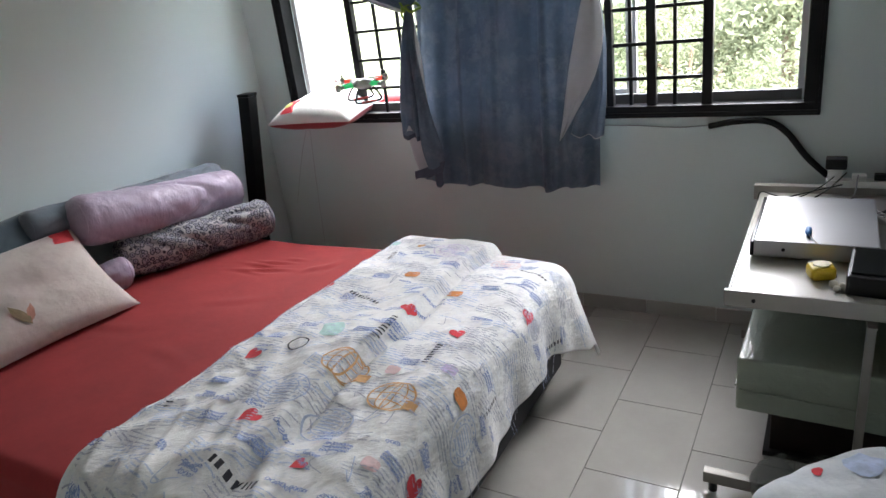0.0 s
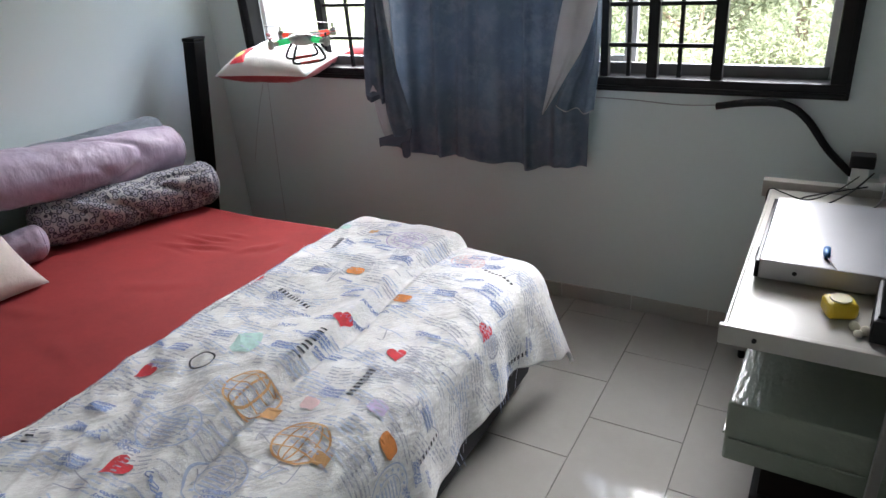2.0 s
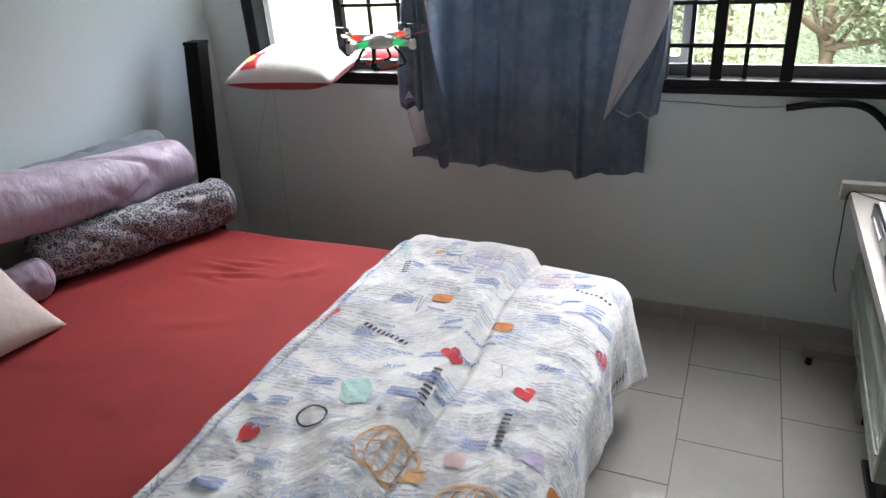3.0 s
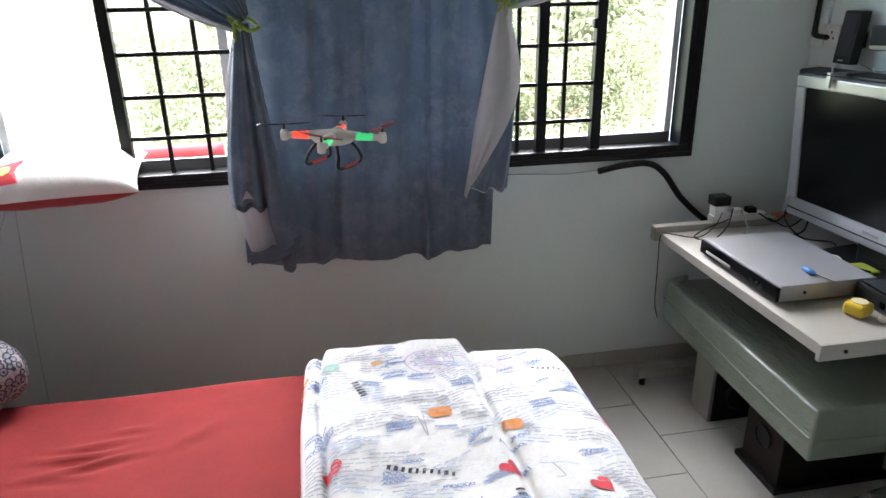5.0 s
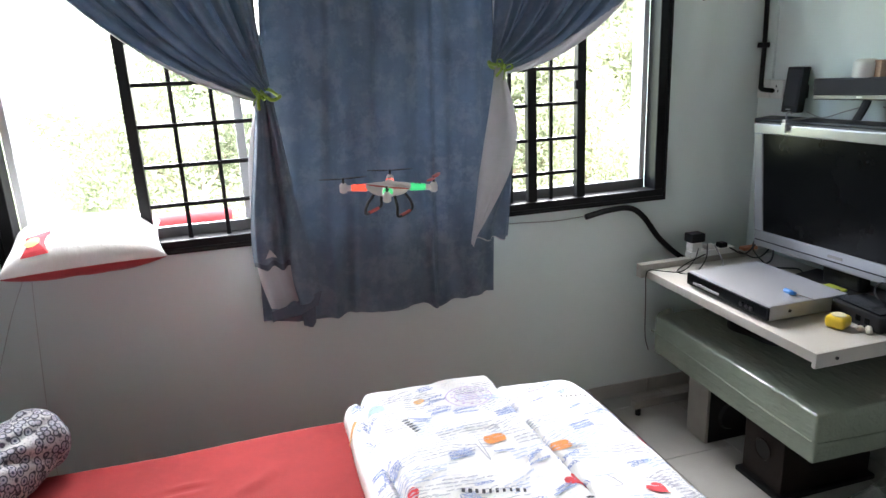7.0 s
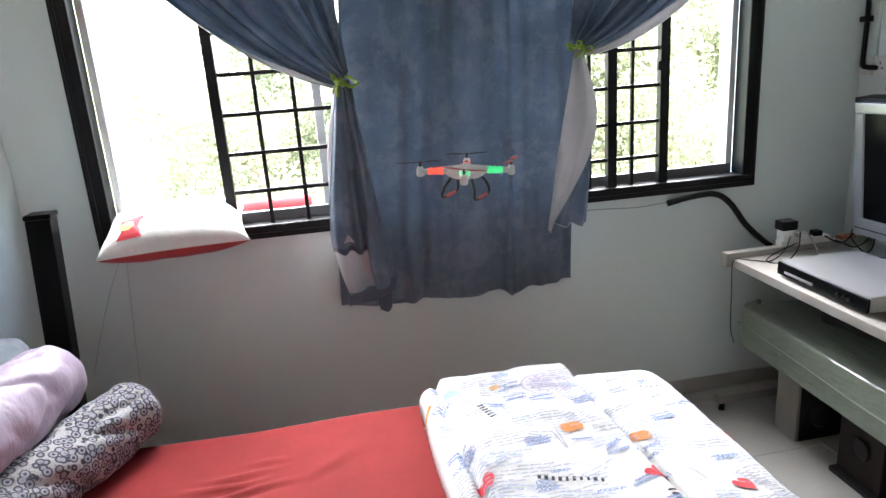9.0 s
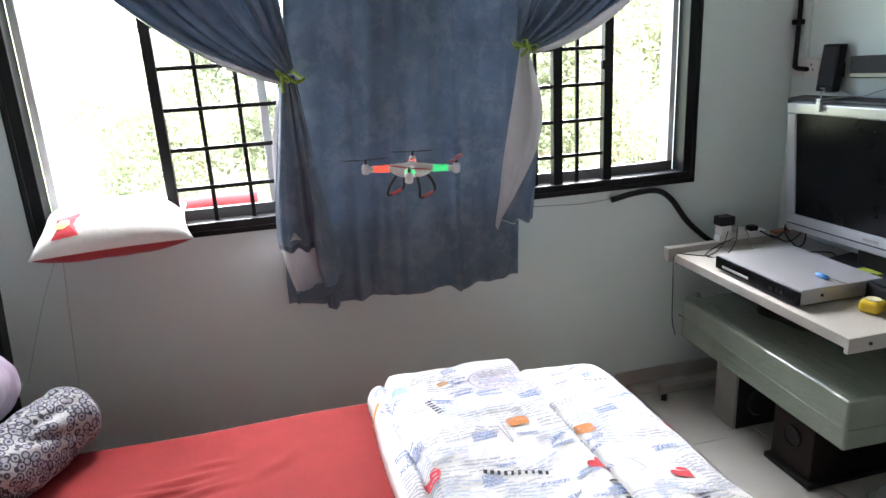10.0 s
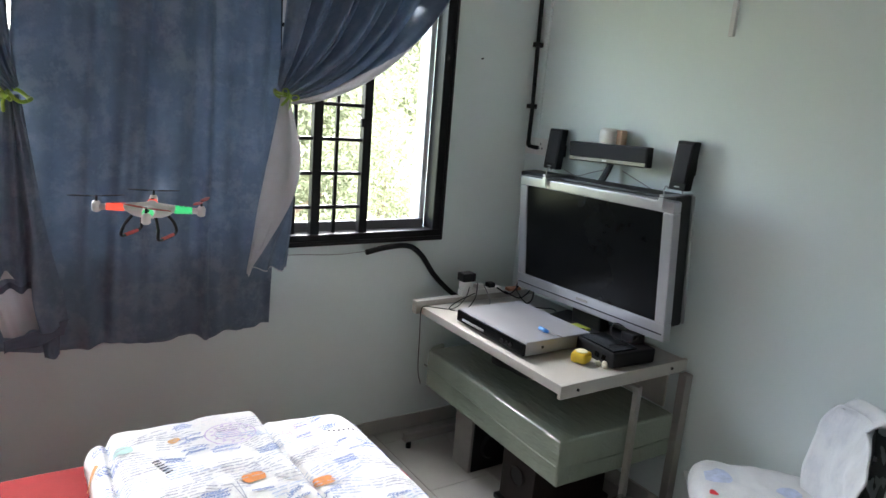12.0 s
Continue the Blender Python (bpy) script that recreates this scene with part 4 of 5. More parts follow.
for y in (2.102, 3.125):
    leg = part("leg", box((0.622, y - 0.011, 0.07), (0.646, y + 0.014, 0.689), 0.003), M_METAL, desk)
    part("top_plate", box((0.622, y - 0.008, 0.682), (0.648, y + 0.07, 0.688), 0.002), M_METAL, leg)
    part("leg", box((0.91, y - 0.012, 0.03), (0.955, y + 0.026, 0.689), 0.003), M_METAL, desk)
    foot = part("foot", box((0.205, y - 0.02, 0.04), (0.925, y + 0.015, 0.082), 0.003), M_METAL, desk)
    for x in (0.235, 0.88):
        part("glide", tube([(x, y, 0.0), (x, y, 0.042)], 0.014, 10), M_DARK, foot)
part("back_panel", box((0.935, 2.2, 0.50), (0.947, 3.10, 0.712), 0.002), M_DESK, desk)


# ---- wrapped mattress box under the desk ----
def shrink_wrap():
    n = Nodes("clear_plastic_wrap")
    big = n.noise(3.0, 4.0)
    col = n.ramp(big, [(0.3, (0.17, 0.20, 0.155)), (0.7, (0.24, 0.28, 0.22))])
    n.link(col, n.bsdf.inputs["Base Color"])
    n.bsdf.inputs["Roughness"].default_value = 0.5
    n.bsdf.inputs["Coat Weight"].default_value = 1.0
    n.bsdf.inputs["Coat Roughness"].default_value = 0.08
    h = n.math("ADD", n.noise(13.0, 3.0, 0.6, stretch=(1, 0.25, 1)), n.math("MULTIPLY", n.noise(70.0, 3.0, stretch=(1, 0.4, 1)), 0.25))
    b = n.bump(h, 0.85, 0.014)
    n.link(b.outputs[0], n.bsdf.inputs["Coat Normal"])
    return n.mat


M_WRAP = shrink_wrap()
wrapped = thing("wrapped_box", "pale green flat box in clear plastic wrap under the desk", "box", (0.290, 2.14, 0.315), rz=-1.6)
part("box_body", box((0.0, 0.0, 0.0), (0.625, 1.0, 0.192), 0.012, 3), M_WRAP, wrapped)
part("plastic_fold", tube(smooth_path([(-0.003, 0.01, 0.085), (-0.005, 0.3, 0.088), (-0.003, 0.7, 0.10), (-0.002, 1.02, 0.105)], 6), 0.0035, 6), M_WRAP, wrapped, "ridge of the plastic wrap")
part("plastic_fold", tube(smooth_path([(0.01, -0.003, 0.08), (0.3, -0.005, 0.075), (0.61, -0.003, 0.082)], 6), 0.0035, 6), M_WRAP, wrapped, "ridge of the plastic wrap")
part("plastic_tail", tube(smooth_path([(0.02, 0.99, 0.172), (0.03, 1.0, 0.19), (0.06, 0.98, 0.21), (0.085, 0.99, 0.205)], 5), 0.012, 7, flat=0.3), M_WRAP, wrapped, "gathered end of the plastic wrap")

# ---- loudspeakers under the desk ----
sub = thing("subwoofer", "dark brown wooden subwoofer with a round port on the floor", "loudspeaker")
part("cabinet", box((0.386, 2.358, 0.022), (0.82, 2.572, 0.315), 0.004), M_WOODDARK, sub)
part("base_plate", box((0.366, 2.34, 0.0), (0.84, 2.588, 0.022), 0.004), M_DARK, sub)
part("port", tube([(0.388, 2.462, 0.168), (0.381, 2.462, 0.168)], 0.040, 24), M_DARK, sub, "round black port")
part("port_rim", tube([(0.380, 2.462 + 0.042 * math.cos(a), 0.168 + 0.042 * math.sin(a)) for a in [k * math.pi / 12 for k in range(25)]], 0.004, 6), M_WOODDARK, sub)
spk = thing("floor_speaker", "black loudspeaker with a grey side standing under the desk", "loudspeaker")
part("cabinet", box((0.385, 2.79, 0.0), (0.62, 2.93, 0.315), 0.006), M_DARK, spk)
part("side_panel", box((0.37, 2.792, 0.0), (0.385, 2.928, 0.314), 0.004), M_METAL, spk, "grey side panel")
part("cone", tube([(0.5, 2.791, 0.12), (0.5, 2.778, 0.12)], [0.07, 0.06], 20), M_DARK, spk)


def slumped_bag(u, v):
    a, k = 2 * math.pi * u, math.sin(math.pi / 2 * v)
    r = math.cos(math.pi / 2 * v) ** 0.55
    r *= 1 + 0.16 * rnd(math.cos(a) * 1.5, math.sin(a) * 1.5, 1.0, v * 2) + 0.05 * math.sin(7 * a + 4 * v)
    return Vector((0.70 + 0.17 * r * math.cos(a), 2.81 + 0.23 * r * math.sin(a), 0.483 + 0.19 * k * (1 + 0.12 * rnd(math.cos(a), math.sin(a), 2.0, 4.0))))


tagged(link_mesh("black_bag", sheet(48, 20, slumped_bag), cloth("black_bag_cloth", (0.012, 0.012, 0.013), 0.2, wrinkle=0.5, sheen=0.0), smooth=True), "slumped black cloth bag lying on the wrapped box", "bag")

# ---- television ----
tv = thing("television", "silver framed flat television, switched off, on the desk", "television", (0.75, 2.565, 0.842))
tv.matrix_world = pose(0.75, 2.567, 0.840, -1.2, -4.5, 0)
W2, H = 0.457, 0.563
for lo, hi in (((-0.0, -W2, 0.0), (0.045, W2, 0.075)), ((0.0, -W2, H - 0.045), (0.045, W2, H)), ((0.0, -W2, 0.075), (0.045, -W2 + 0.05, H - 0.045)), ((0.0, W2 - 0.05, 0.075), (0.045, W2, H - 0.045))):
    part("bezel", box(lo, hi, 0.006), M_SILVER, tv)
part("bezel_groove", box((-0.003, -W2 + 0.01, 0.030), (0.001, W2 - 0.01, 0.034)), M_DARK, tv)
part("screen", box((0.008, -W2 + 0.05, 0.075), (0.03, W2 - 0.05, H - 0.045)), M_SCREEN, tv, "dark glossy screen")
part("rear_housing", box((0.047, -W2 + 0.028, 0.04), (0.140, W2 + 0.055, H + 0.012), 0.008), M_DARK, tv, "black rear housing")
part("rear_trim", box((0.140, -W2 + 0.022, 0.045), (0.152, W2 + 0.06, H + 0.007), 0.003), M_SILVER, tv, "pale edge of the rear cover")
part("maker_mark", box((-0.003, -0.035, 0.045), (0.001, 0.035, 0.057), 0.001), M_METAL, tv)
part("neck", box((0.03, -0.09, -0.08), (0.09, 0.09, 0.02), 0.01), M_DARK, tv)
stand = part("stand", box((-0.03, -0.22, -0.098), (0.135, 0.22, -0.078), 0.008), M_DARK, tv)


def metal_clip(x, y, z):
    c = thing("metal_clip", "small chrome clip on the top of the television", "clip", (x, y, z), group="clips on the television")
    part("jaw", box((-0.018, -0.012, -0.03), (-0.010, 0.012, 0.012), 0.003), M_SILVER, c)
    part("jaw", box((0.150, -0.012, -0.01), (0.158, 0.012, 0.024), 0.003), M_SILVER, c)
    part("bridge", box((-0.018, -0.01, 0.014), (0.158, 0.01, 0.024), 0.003), M_SILVER, c)
    part("handle", tube(smooth_path([(0.0, 0.0, 0.018), (-0.008, 0.0, 0.04), (0.004, 0.0, 0.055), (0.02, 0.0, 0.045)], 5), 0.003, 6), M_SILVER, c)


metal_clip(0.708, 2.845, 1.396)
metal_clip(0.708, 2.175, 1.410)

# ---- disc player and desk clutter ----
player = thing("disc_player", "silver disc player with a black fascia on the desk", "disc player", (0.285, 2.675, 0.754))
player.matrix_world = pose(0.288, 2.640, 0.742, 0, 0, 0)
part("case", box((0.012, -0.236, 0.006), (0.365, 0.236, 0.064), 0.004), M_SILVER, player)
part("fascia", box((0.0, -0.236, 0.008), (0.012, 0.236, 0.058), 0.003), M_SCREEN, player, "glossy black fascia")
part("tray", box((-0.002, 0.03, 0.020), (0.001, 0.19, 0.030), 0.001), M_SILVER, player, "silver disc tray edge")
for y in (-0.10, -0.13, -0.155):
    part("knob", tube([(0.001, y, 0.03), (-0.006, y, 0.03)], 0.008, 14), M_DARK, player)
part("screw", tube([(0.10, -0.2355, 0.035), (0.10, -0.2385, 0.035)], 0.006, 10), M_DARK, player)
for x in (0.04, 0.33):
    for y in (-0.18, 0.18):
        part("foot", tube([(x, y, -0.004), (x, y, 0.008)], 0.012, 10), M_DARK, player)

M_BLUEP = plain("blue_plastic", (0.03, 0.16, 0.42), 0.35, vary=0.1)
M_YELLOW = plain("yellow_plastic", (0.62, 0.42, 0.02), 0.35, vary=0.1)
drv = thing("mini_screwdriver", "small screwdriver with a blue handle on the disc player", "screwdriver", (0.455, 2.475, 0.816))
part("handle", tube([(0.0, 0.035, 0), (0.0, 0.03, 0), (0.0, 0.0, 0), (0.002, -0.022, 0)], [0.005, 0.0095, 0.0095, 0.006], 12), M_BLUEP, drv, "blue handle", True)
part("shaft", tube([(0.002, -0.02, 0), (0.03, -0.085, -0.006)], 0.002, 6), M_METAL, drv)

tape = thing("measuring_tape", "yellow tape measure on the desk", "tape measure", (0.505, 2.315, 0.75))
tape.matrix_world = pose(0.500, 2.295, 0.738, 0, 0, 20)
part("case", box((-0.036, -0.034, 0.0), (0.036, 0.034, 0.045), 0.018, 4), M_YELLOW, tape, smooth=False)
part("label_disc", tube([(0, 0, 0.045), (0, 0, 0.048)], 0.024, 20), plain("pale_label", (0.6, 0.55, 0.35), 0.5), tape, "pale round label")
part("hook", box((0.034, -0.01, 0.0), (0.044, 0.01, 0.012), 0.002), M_METAL, tape)
M_PUTTY = plain("pale_foam", (0.62, 0.58, 0.48), 0.8)
for dx, dy, r in ((0.0, 0.0, 0.013), (0.022, -0.012, 0.012), (0.010, -0.028, 0.011)):
    t = bmesh.new()
    bmesh.ops.create_icosphere(t, subdivisions=2, radius=r)
    for v in t.verts:
        v.co *= 1 + 0.25 * rnd(v.co.x * 60 + dx * 90, v.co.y * 60, 1.0, v.co.z * 60)
    ob = tagged(link_mesh("foam_bud", t, M_PUTTY, smooth=True), "small cream foam earbud tip on the desk", "earbud", group="foam buds")
    ob.location = (0.535 + dx, 2.232 + dy, 0.738 + r * 0.85)

blk = thing("charger_case", "black plastic charger box with cables on the desk", "charger", (0.70, 2.30, 0.75))
blk.matrix_world = pose(0.730, 2.288, 0.738, 0, 0, -4)
part("case", box((-0.158, -0.115, 0.0), (0.07, 0.115, 0.062), 0.008), M_DARK, blk)
part("lid", box((-0.15, -0.10, 0.062), (-0.02, 0.10, 0.068), 0.003), M_SCREEN, blk)
part("adapter", box((0.0, -0.05, 0.062), (0.07, 0.02, 0.10), 0.006), M_DARK, blk)
part("cable", tube(smooth_path([(0.03, 0.0, 0.10), (0.0, 0.05, 0.12), (-0.05, 0.03, 0.10), (-0.06, -0.03, 0.075), (0.0, -0.06, 0.08), (0.04, -0.03, 0.105), (0.02, 0.05, 0.11)], 6), 0.003, 6), M_DARK, blk)
for y in (-0.07, -0.03):
    part("slot", box((-0.160, y, 0.02), (-0.156, y + 0.02, 0.04)), M_SCREEN, blk)
grn = tagged(link_mesh("green_charger", box((0.84, 2.49, 0.80), (0.90, 2.58, 0.835), 0.008), plain("green_plastic", (0.42, 0.50, 0.06), 0.4)), "lime green battery pack among the cables", "battery")
grn.location = (-0.13, 0.02, -0.062)
rc = thing("remote_control", "white remote control lying below the television", "remote control", (0.66, 2.86, 0.752))
rc.matrix_world = pose(0.675, 2.84, 0.739, 0, 0, 28)
part("shell", box((-0.02, -0.08, 0.0), (0.02, 0.08, 0.02), 0.007, 3), M_WHITE, rc)
for k in range(5):
    part("button", box((-0.008, -0.05 + k * 0.022, 0.019), (0.008, -0.04 + k * 0.022, 0.023), 0.002), M_METAL, rc)


def cable(points, r, mat, label, n=8, cat="cable"):
    return tagged(link_mesh("cable", tube(smooth_path(points, n), r, 7), mat, smooth=True), label, cat)


M_GREYWIRE = plain("grey_wire", (0.30, 0.30, 0.30), 0.6)
M_PALEWIRE = plain("pale_wire", (0.42, 0.42, 0.41), 0.6)
# power strip with plugs on the ledge
strip = thing("power_strip", "white power strip with plugs on the desk ledge", "power strip", (0.58, 3.15, 0.766))
part("body", box((-0.09, -0.022, 0.0), (0.16, 0.022, 0.03), 0.004), M_WHITE, strip)
part("plug", box((-0.085, -0.026, 0.03), (-0.035, 0.026, 0.075), 0.006), M_WHITE, strip, "white plug")
part("adapter", box((-0.095, -0.03, 0.075), (-0.02, 0.03, 0.118), 0.006), M_DARK, strip, "black power adapter")
part("plug", box((0.0, -0.02, 0.03), (0.05, 0.02, 0.052), 0.006), M_WHITE, strip, "white plug")
part("plug", box((0.075, -0.02, 0.03), (0.115, 0.02, 0.055), 0.006), M_DARK, strip, "black plug")
tagged(link_mesh("plug_box", box((0.79, 3.128, 0.766), (0.87, 3.168, 0.782), 0.004), plain("terracotta_plastic", (0.48, 0.2, 0.11), 0.5)), "small orange plastic holder on the desk ledge", "holder")
cable([(0.52, 3.114, 0.817), (0.46, 3.064, 0.777), (0.38, 3.044, 0.742), (0.30, 3.084, 0.744), (0.262, 3.114, 0.744), (0.247, 3.12, 0.715), (0.25, 3.12, 0.60), (0.255, 3.12, 0.42), (0.275, 3.12, 0.34)], 0.0022, M_DARK, "thin black cable hanging over the desk edge")
cable([(0.56, 3.104, 0.837), (0.50, 3.034, 0.787), (0.42, 3.004, 0.742), (0.36, 3.044, 0.743), (0.44, 3.094, 0.757), (0.55, 3.104, 0.787)], 0.0028, M_DARK, "thin black cable looped on the desk")
cable([(0.60, 3.104, 0.827), (0.58, 3.014, 0.757), (0.47, 2.964, 0.742), (0.37, 3.014, 0.742)], 0.003, M_GREYWIRE, "thin grey cable looped on the desk")
cable([(0.70, 3.124, 0.797), (0.74, 3.064, 0.777), (0.79, 3.034, 0.847), (0.84, 3.044, 0.867), (0.87, 3.034, 0.807), (0.82, 2.984, 0.757), (0.74, 2.964, 0.743), (0.68, 2.914, 0.743)], 0.004, M_DARK, "black cable coiled behind the television")
cable([(0.72, 3.084, 0.787), (0.77, 3.014, 0.767), (0.83, 3.004, 0.827), (0.80, 3.054, 0.857), (0.75, 3.024, 0.807), (0.78, 2.944, 0.744), (0.86, 2.864, 0.744), (0.80, 2.764, 0.744)], 0.0035, M_DARK, "black cable coiled behind the television")
cable([(0.69, 2.934, 0.744), (0.71, 2.834, 0.744), (0.73, 2.764, 0.762), (0.70, 2.684, 0.744), (0.70, 2.584, 0.767), (0.72, 2.504, 0.777)], 0.004, M_DARK, "black cable lying under the television")
cable([(0.74, 2.884, 0.744), (0.70, 2.784, 0.744), (0.74, 2.684, 0.762), (0.70, 2.604, 0.747), (0.73, 2.534, 0.762), (0.80, 2.484, 0.744)], 0.0035, M_WHITE, "white cable lying under the television")
# the corrugated hose and the thin wire below the window
cable([(0.02, 3.285, 0.985), (0.13, 3.28, 1.005), (0.25, 3.285, 1.004), (0.33, 3.29, 0.955), (0.42, 3.29, 0.84), (0.53, 3.285, 0.74), (0.60, 3.27, 0.70)], 0.014, M_BLACK, "black flexible hose leaving the wall behind the desk", cat="hose")
cable([(-0.50, 3.316, 0.99), (-0.3, 3.316, 0.985), (-0.12, 3.316, 0.975), (0.03, 3.305, 0.985)], 0.002, M_GREYWIRE, "thin grey wire along the wall under the window")
cable([(-2.32, 3.316, 1.0), (-2.341, 3.316, 0.953), (-2.389, 3.316, 0.851), (-2.453, 3.316, 0.687), (-2.52, 3.316, 0.5)], 0.001, M_PALEWIRE, "thin grey wire hanging down the wall")
cable([(-2.293, 3.316, 1.0), (-2.30, 3.316, 0.948), (-2.322, 3.316, 0.693), (-2.345, 3.316, 0.385), (-2.36, 3.316, 0.08)], 0.001, M_PALEWIRE, "thin grey wire hanging down the wall")


# ---- on the television wall ----
def wall_speaker(y0, y1, z0, z1, label):
    s = thing("wall_speaker", label, "loudspeaker", (XR, (y0 + y1) / 2, z0), group="wall speakers")
    h, w = z1 - z0, (y1 - y0) / 2
    bm = box((-0.085, -w, 0), (-0.042, w, h), 0.006)
    for v in bm.verts:
        v.co.x += 0.02 * v.co.z / h
    part("cabinet", bm, M_DARK, s)
    bm = box((-0.089, -w + 0.008, 0.03), (-0.083, w - 0.008, h - 0.012), 0.002, 1)
    for v in bm.verts:
        v.co.x += 0.02 * v.co.z / h
    part("grille_cloth", bm, M_BASE, s, "black speaker cloth")
    part("wall_bracket", box((-0.045, -0.02, h * 0.3), (0.0, 0.02, h * 0.6), 0.003), M_DARK, s)
    part("maker_mark", box((-0.0885, -0.012, 0.012), (-0.0845, 0.012, 0.017)), M_SILVER, s)


wall_speaker(2.985, 3.075, 1.425, 1.622, "small black upright loudspeaker fixed to the wall")
wall_speaker(2.218, 2.300, 1.436, 1.634, "small black upright loudspeaker fixed to the wall")
centre = thing("centre_speaker", "long black centre loudspeaker fixed above the television", "loudspeaker", (XR, 2.685, 1.52))
centre.matrix_world = pose(XR, 2.66, 1.495, -2, 0, 0)
part("cabinet", box((-0.09, -0.236, 0.0), (-0.05, 0.236, 0.088), 0.006), M_DARK, centre)
part("grille_cloth", box((-0.094, -0.230, 0.022), (-0.088, 0.230, 0.083), 0.002, 1), M_BASE, centre, "black speaker cloth")
part("trim", box((-0.094, -0.230, 0.004), (-0.088, 0.230, 0.020), 0.002, 1), M_METAL, centre, "grey lower trim")
part("maker_mark", box((-0.097, -0.012, 0.008), (-0.093, 0.012, 0.016), 0.001), M_WHITE, centre)
part("wall_bracket", box((-0.055, -0.05, 0.03), (0.0, 0.05, 0.07), 0.003), M_DARK, centre)
part("arm", tube(smooth_path([(-0.05, -0.0, 0.0), (-0.06, 0.01, -0.04), (-0.08, 0.03, -0.10)], 5), 0.02, 8, flat=0.4), M_DARK, centre, "black support arm")
candle = thing("air_freshener", "white and tan air freshener tub on the centre loudspeaker", "air freshener", (XR - 0.07, 2.668, 1.582))
part("tub", tube([(0, 0, 0.0), (0, 0, 0.006), (0, 0, 0.055), (0, 0, 0.068), (0, 0, 0.07)], [0.040, 0.046, 0.046, 0.038, 0.030], 20), M_WHITE, candle, smooth=True)
part("wrapper", box((-0.005, -0.072, 0.0), (0.035, -0.02, 0.066), 0.006), plain("tan_card", (0.48, 0.32, 0.22), 0.6), candle, "tan side wrapper")

socket = thing("wall_socket", "white double wall socket with a black lead", "socket", (XR, 3.235, 1.518))
for y in (0.042, -0.042):
    pl = part("plate", box((-0.012, y - 0.040, -0.043), (0.0, y + 0.040, 0.043), 0.004), M_WHITE, socket)
    for dy, dz in ((-0.012, -0.008), (0.012, -0.008), (0.0, 0.014)):
        part("hole", box((-0.0135, y + dy - 0.003, dz - 0.005), (-0.0115, y + dy + 0.003, dz + 0.005)), M_DARK, pl)
cable([(0.945, 3.295, 2.60), (0.943, 3.292, 2.25), (0.943, 3.288, 2.0), (0.945, 3.284, 1.73), (0.94, 3.28, 1.56), (0.93, 3.262, 1.52), (0.94, 3.20, 1.512)], 0.011, M_BLACK, "thick black cable running down the wall to the socket")
for z in (2.03, 1.72):
    tagged(link_mesh("cable_clip", box((0.925, 3.268, z - 0.012), (XR, 3.308, z + 0.012), 0.004), M_DARK), "black cable clip on the wall", "clip", group="cable clips")
structure("trim", box((XR - 0.015, 3.225, 1.565), (XR, 3.243, ZC), 0.003), M_WALL, "painted cable duct running up the wall", "duct")
tagged(link_mesh("cable_duct", box((XR - 0.016, 2.165, 2.04), (XR, 2.186, ZC), 0.003), M_ALU), "white plastic cable duct on the wall", "duct")
tagged(link_mesh("wall_hook", tube([(0.62, YW, 1.93), (0.62, YW - 0.012, 1.932)], 0.004, 8), M_DARK), "small dark nail in the wall beside the window", "nail")
cable([(0.915, 2.96, 1.43), (0.925, 2.88, 1.41), (0.93, 2.78, 1.44), (0.93, 2.66, 1.475)], 0.0022, M_GREYWIRE, "thin grey speaker wire on the wall")
cable([(0.93, 2.60, 1.47), (0.935, 2.48, 1.43), (0.94, 2.35, 1.39), (0.935, 2.27, 1.40), (0.92, 2.26, 1.436)], 0.0022, M_GREYWIRE, "thin grey speaker wire on the wall")


# ---- chair ----
chair = thing("office_chair", "office chair covered with a white doodle-printed cloth", "chair", (0.688, 1.555, 0), rz=44)
M_CHAIRCLOTH = cloth("chair_cover", (0.58, 0.60, 0.61), 0.04, wrinkle=0.4, mottle=((0.50, 0.53, 0.57), 9.0, 0.7))


def chair_seat(s, t):
    e = max(0.0, (1 - abs(s) ** 4) * (1 - abs(t) ** 4))
    z = 0.452 + 0.07 * e ** 0.4 + 0.008 * rnd(s * 3, t * 3, 1.4, 2.0) + 0.01 * rnd(s, t, 1.0, 4.0)
    r = 1 - 0.13 * (s * t) ** 2
    return Vector((0.245 * s * r, 0.245 * t * r, z))


bm = sheet(30, 30, lambda a, b: chair_seat(2 * a - 1, 2 * b - 1))
sheet(12, 12, lambda a, b: Vector(((1 - 2 * a) * 0.235, (2 * b - 1) * 0.235, 0.425)), bm)
part("seat", bm, M_CHAIRCLOTH, chair, "seat under a white printed cloth", True)


def back_front(s, t):
    w = 0.20 * math.sqrt(max(0.02, 1 - (abs(t) * 0.93) ** 4))
    curve = 0.05 * s * s
    return Vector((w * s - 0.05, -0.235 + curve - 0.03 * t, 0.668 + 0.185 * t))


bm = sheet(26, 26, lambda a, b: back_front(2 * a - 1, 2 * b - 1) + Vector((0.004 * rnd(a * 9, b * 9, 1.0), 0.035 + 0.03 * math.sin(math.pi * a) * math.sin(math.pi * b) + 0.012 * rnd(a * 5, b * 5, 1.0, 3.0), 0)))
sheet(26, 16, lambda a, b: back_front(1 - 2 * a, 1 - 2 * b * (0.62 + 0.25 * abs(a - 0.45))) + Vector((0, -0.035 + 0.006 * rnd(a * 7, b * 7, 1.0, 8.0), 0.012)), bm)
sheet(26, 4, lambda a, b: back_front(1 - 2 * a, 1.0) + Vector((0, 0.035 - 0.07 * b, 0.022 * math.sin(math.pi * b) + 0.012 * b)), bm)
cover = part("back_cover", bm, M_CHAIRCLOTH, chair, "white printed cloth over the backrest", True)
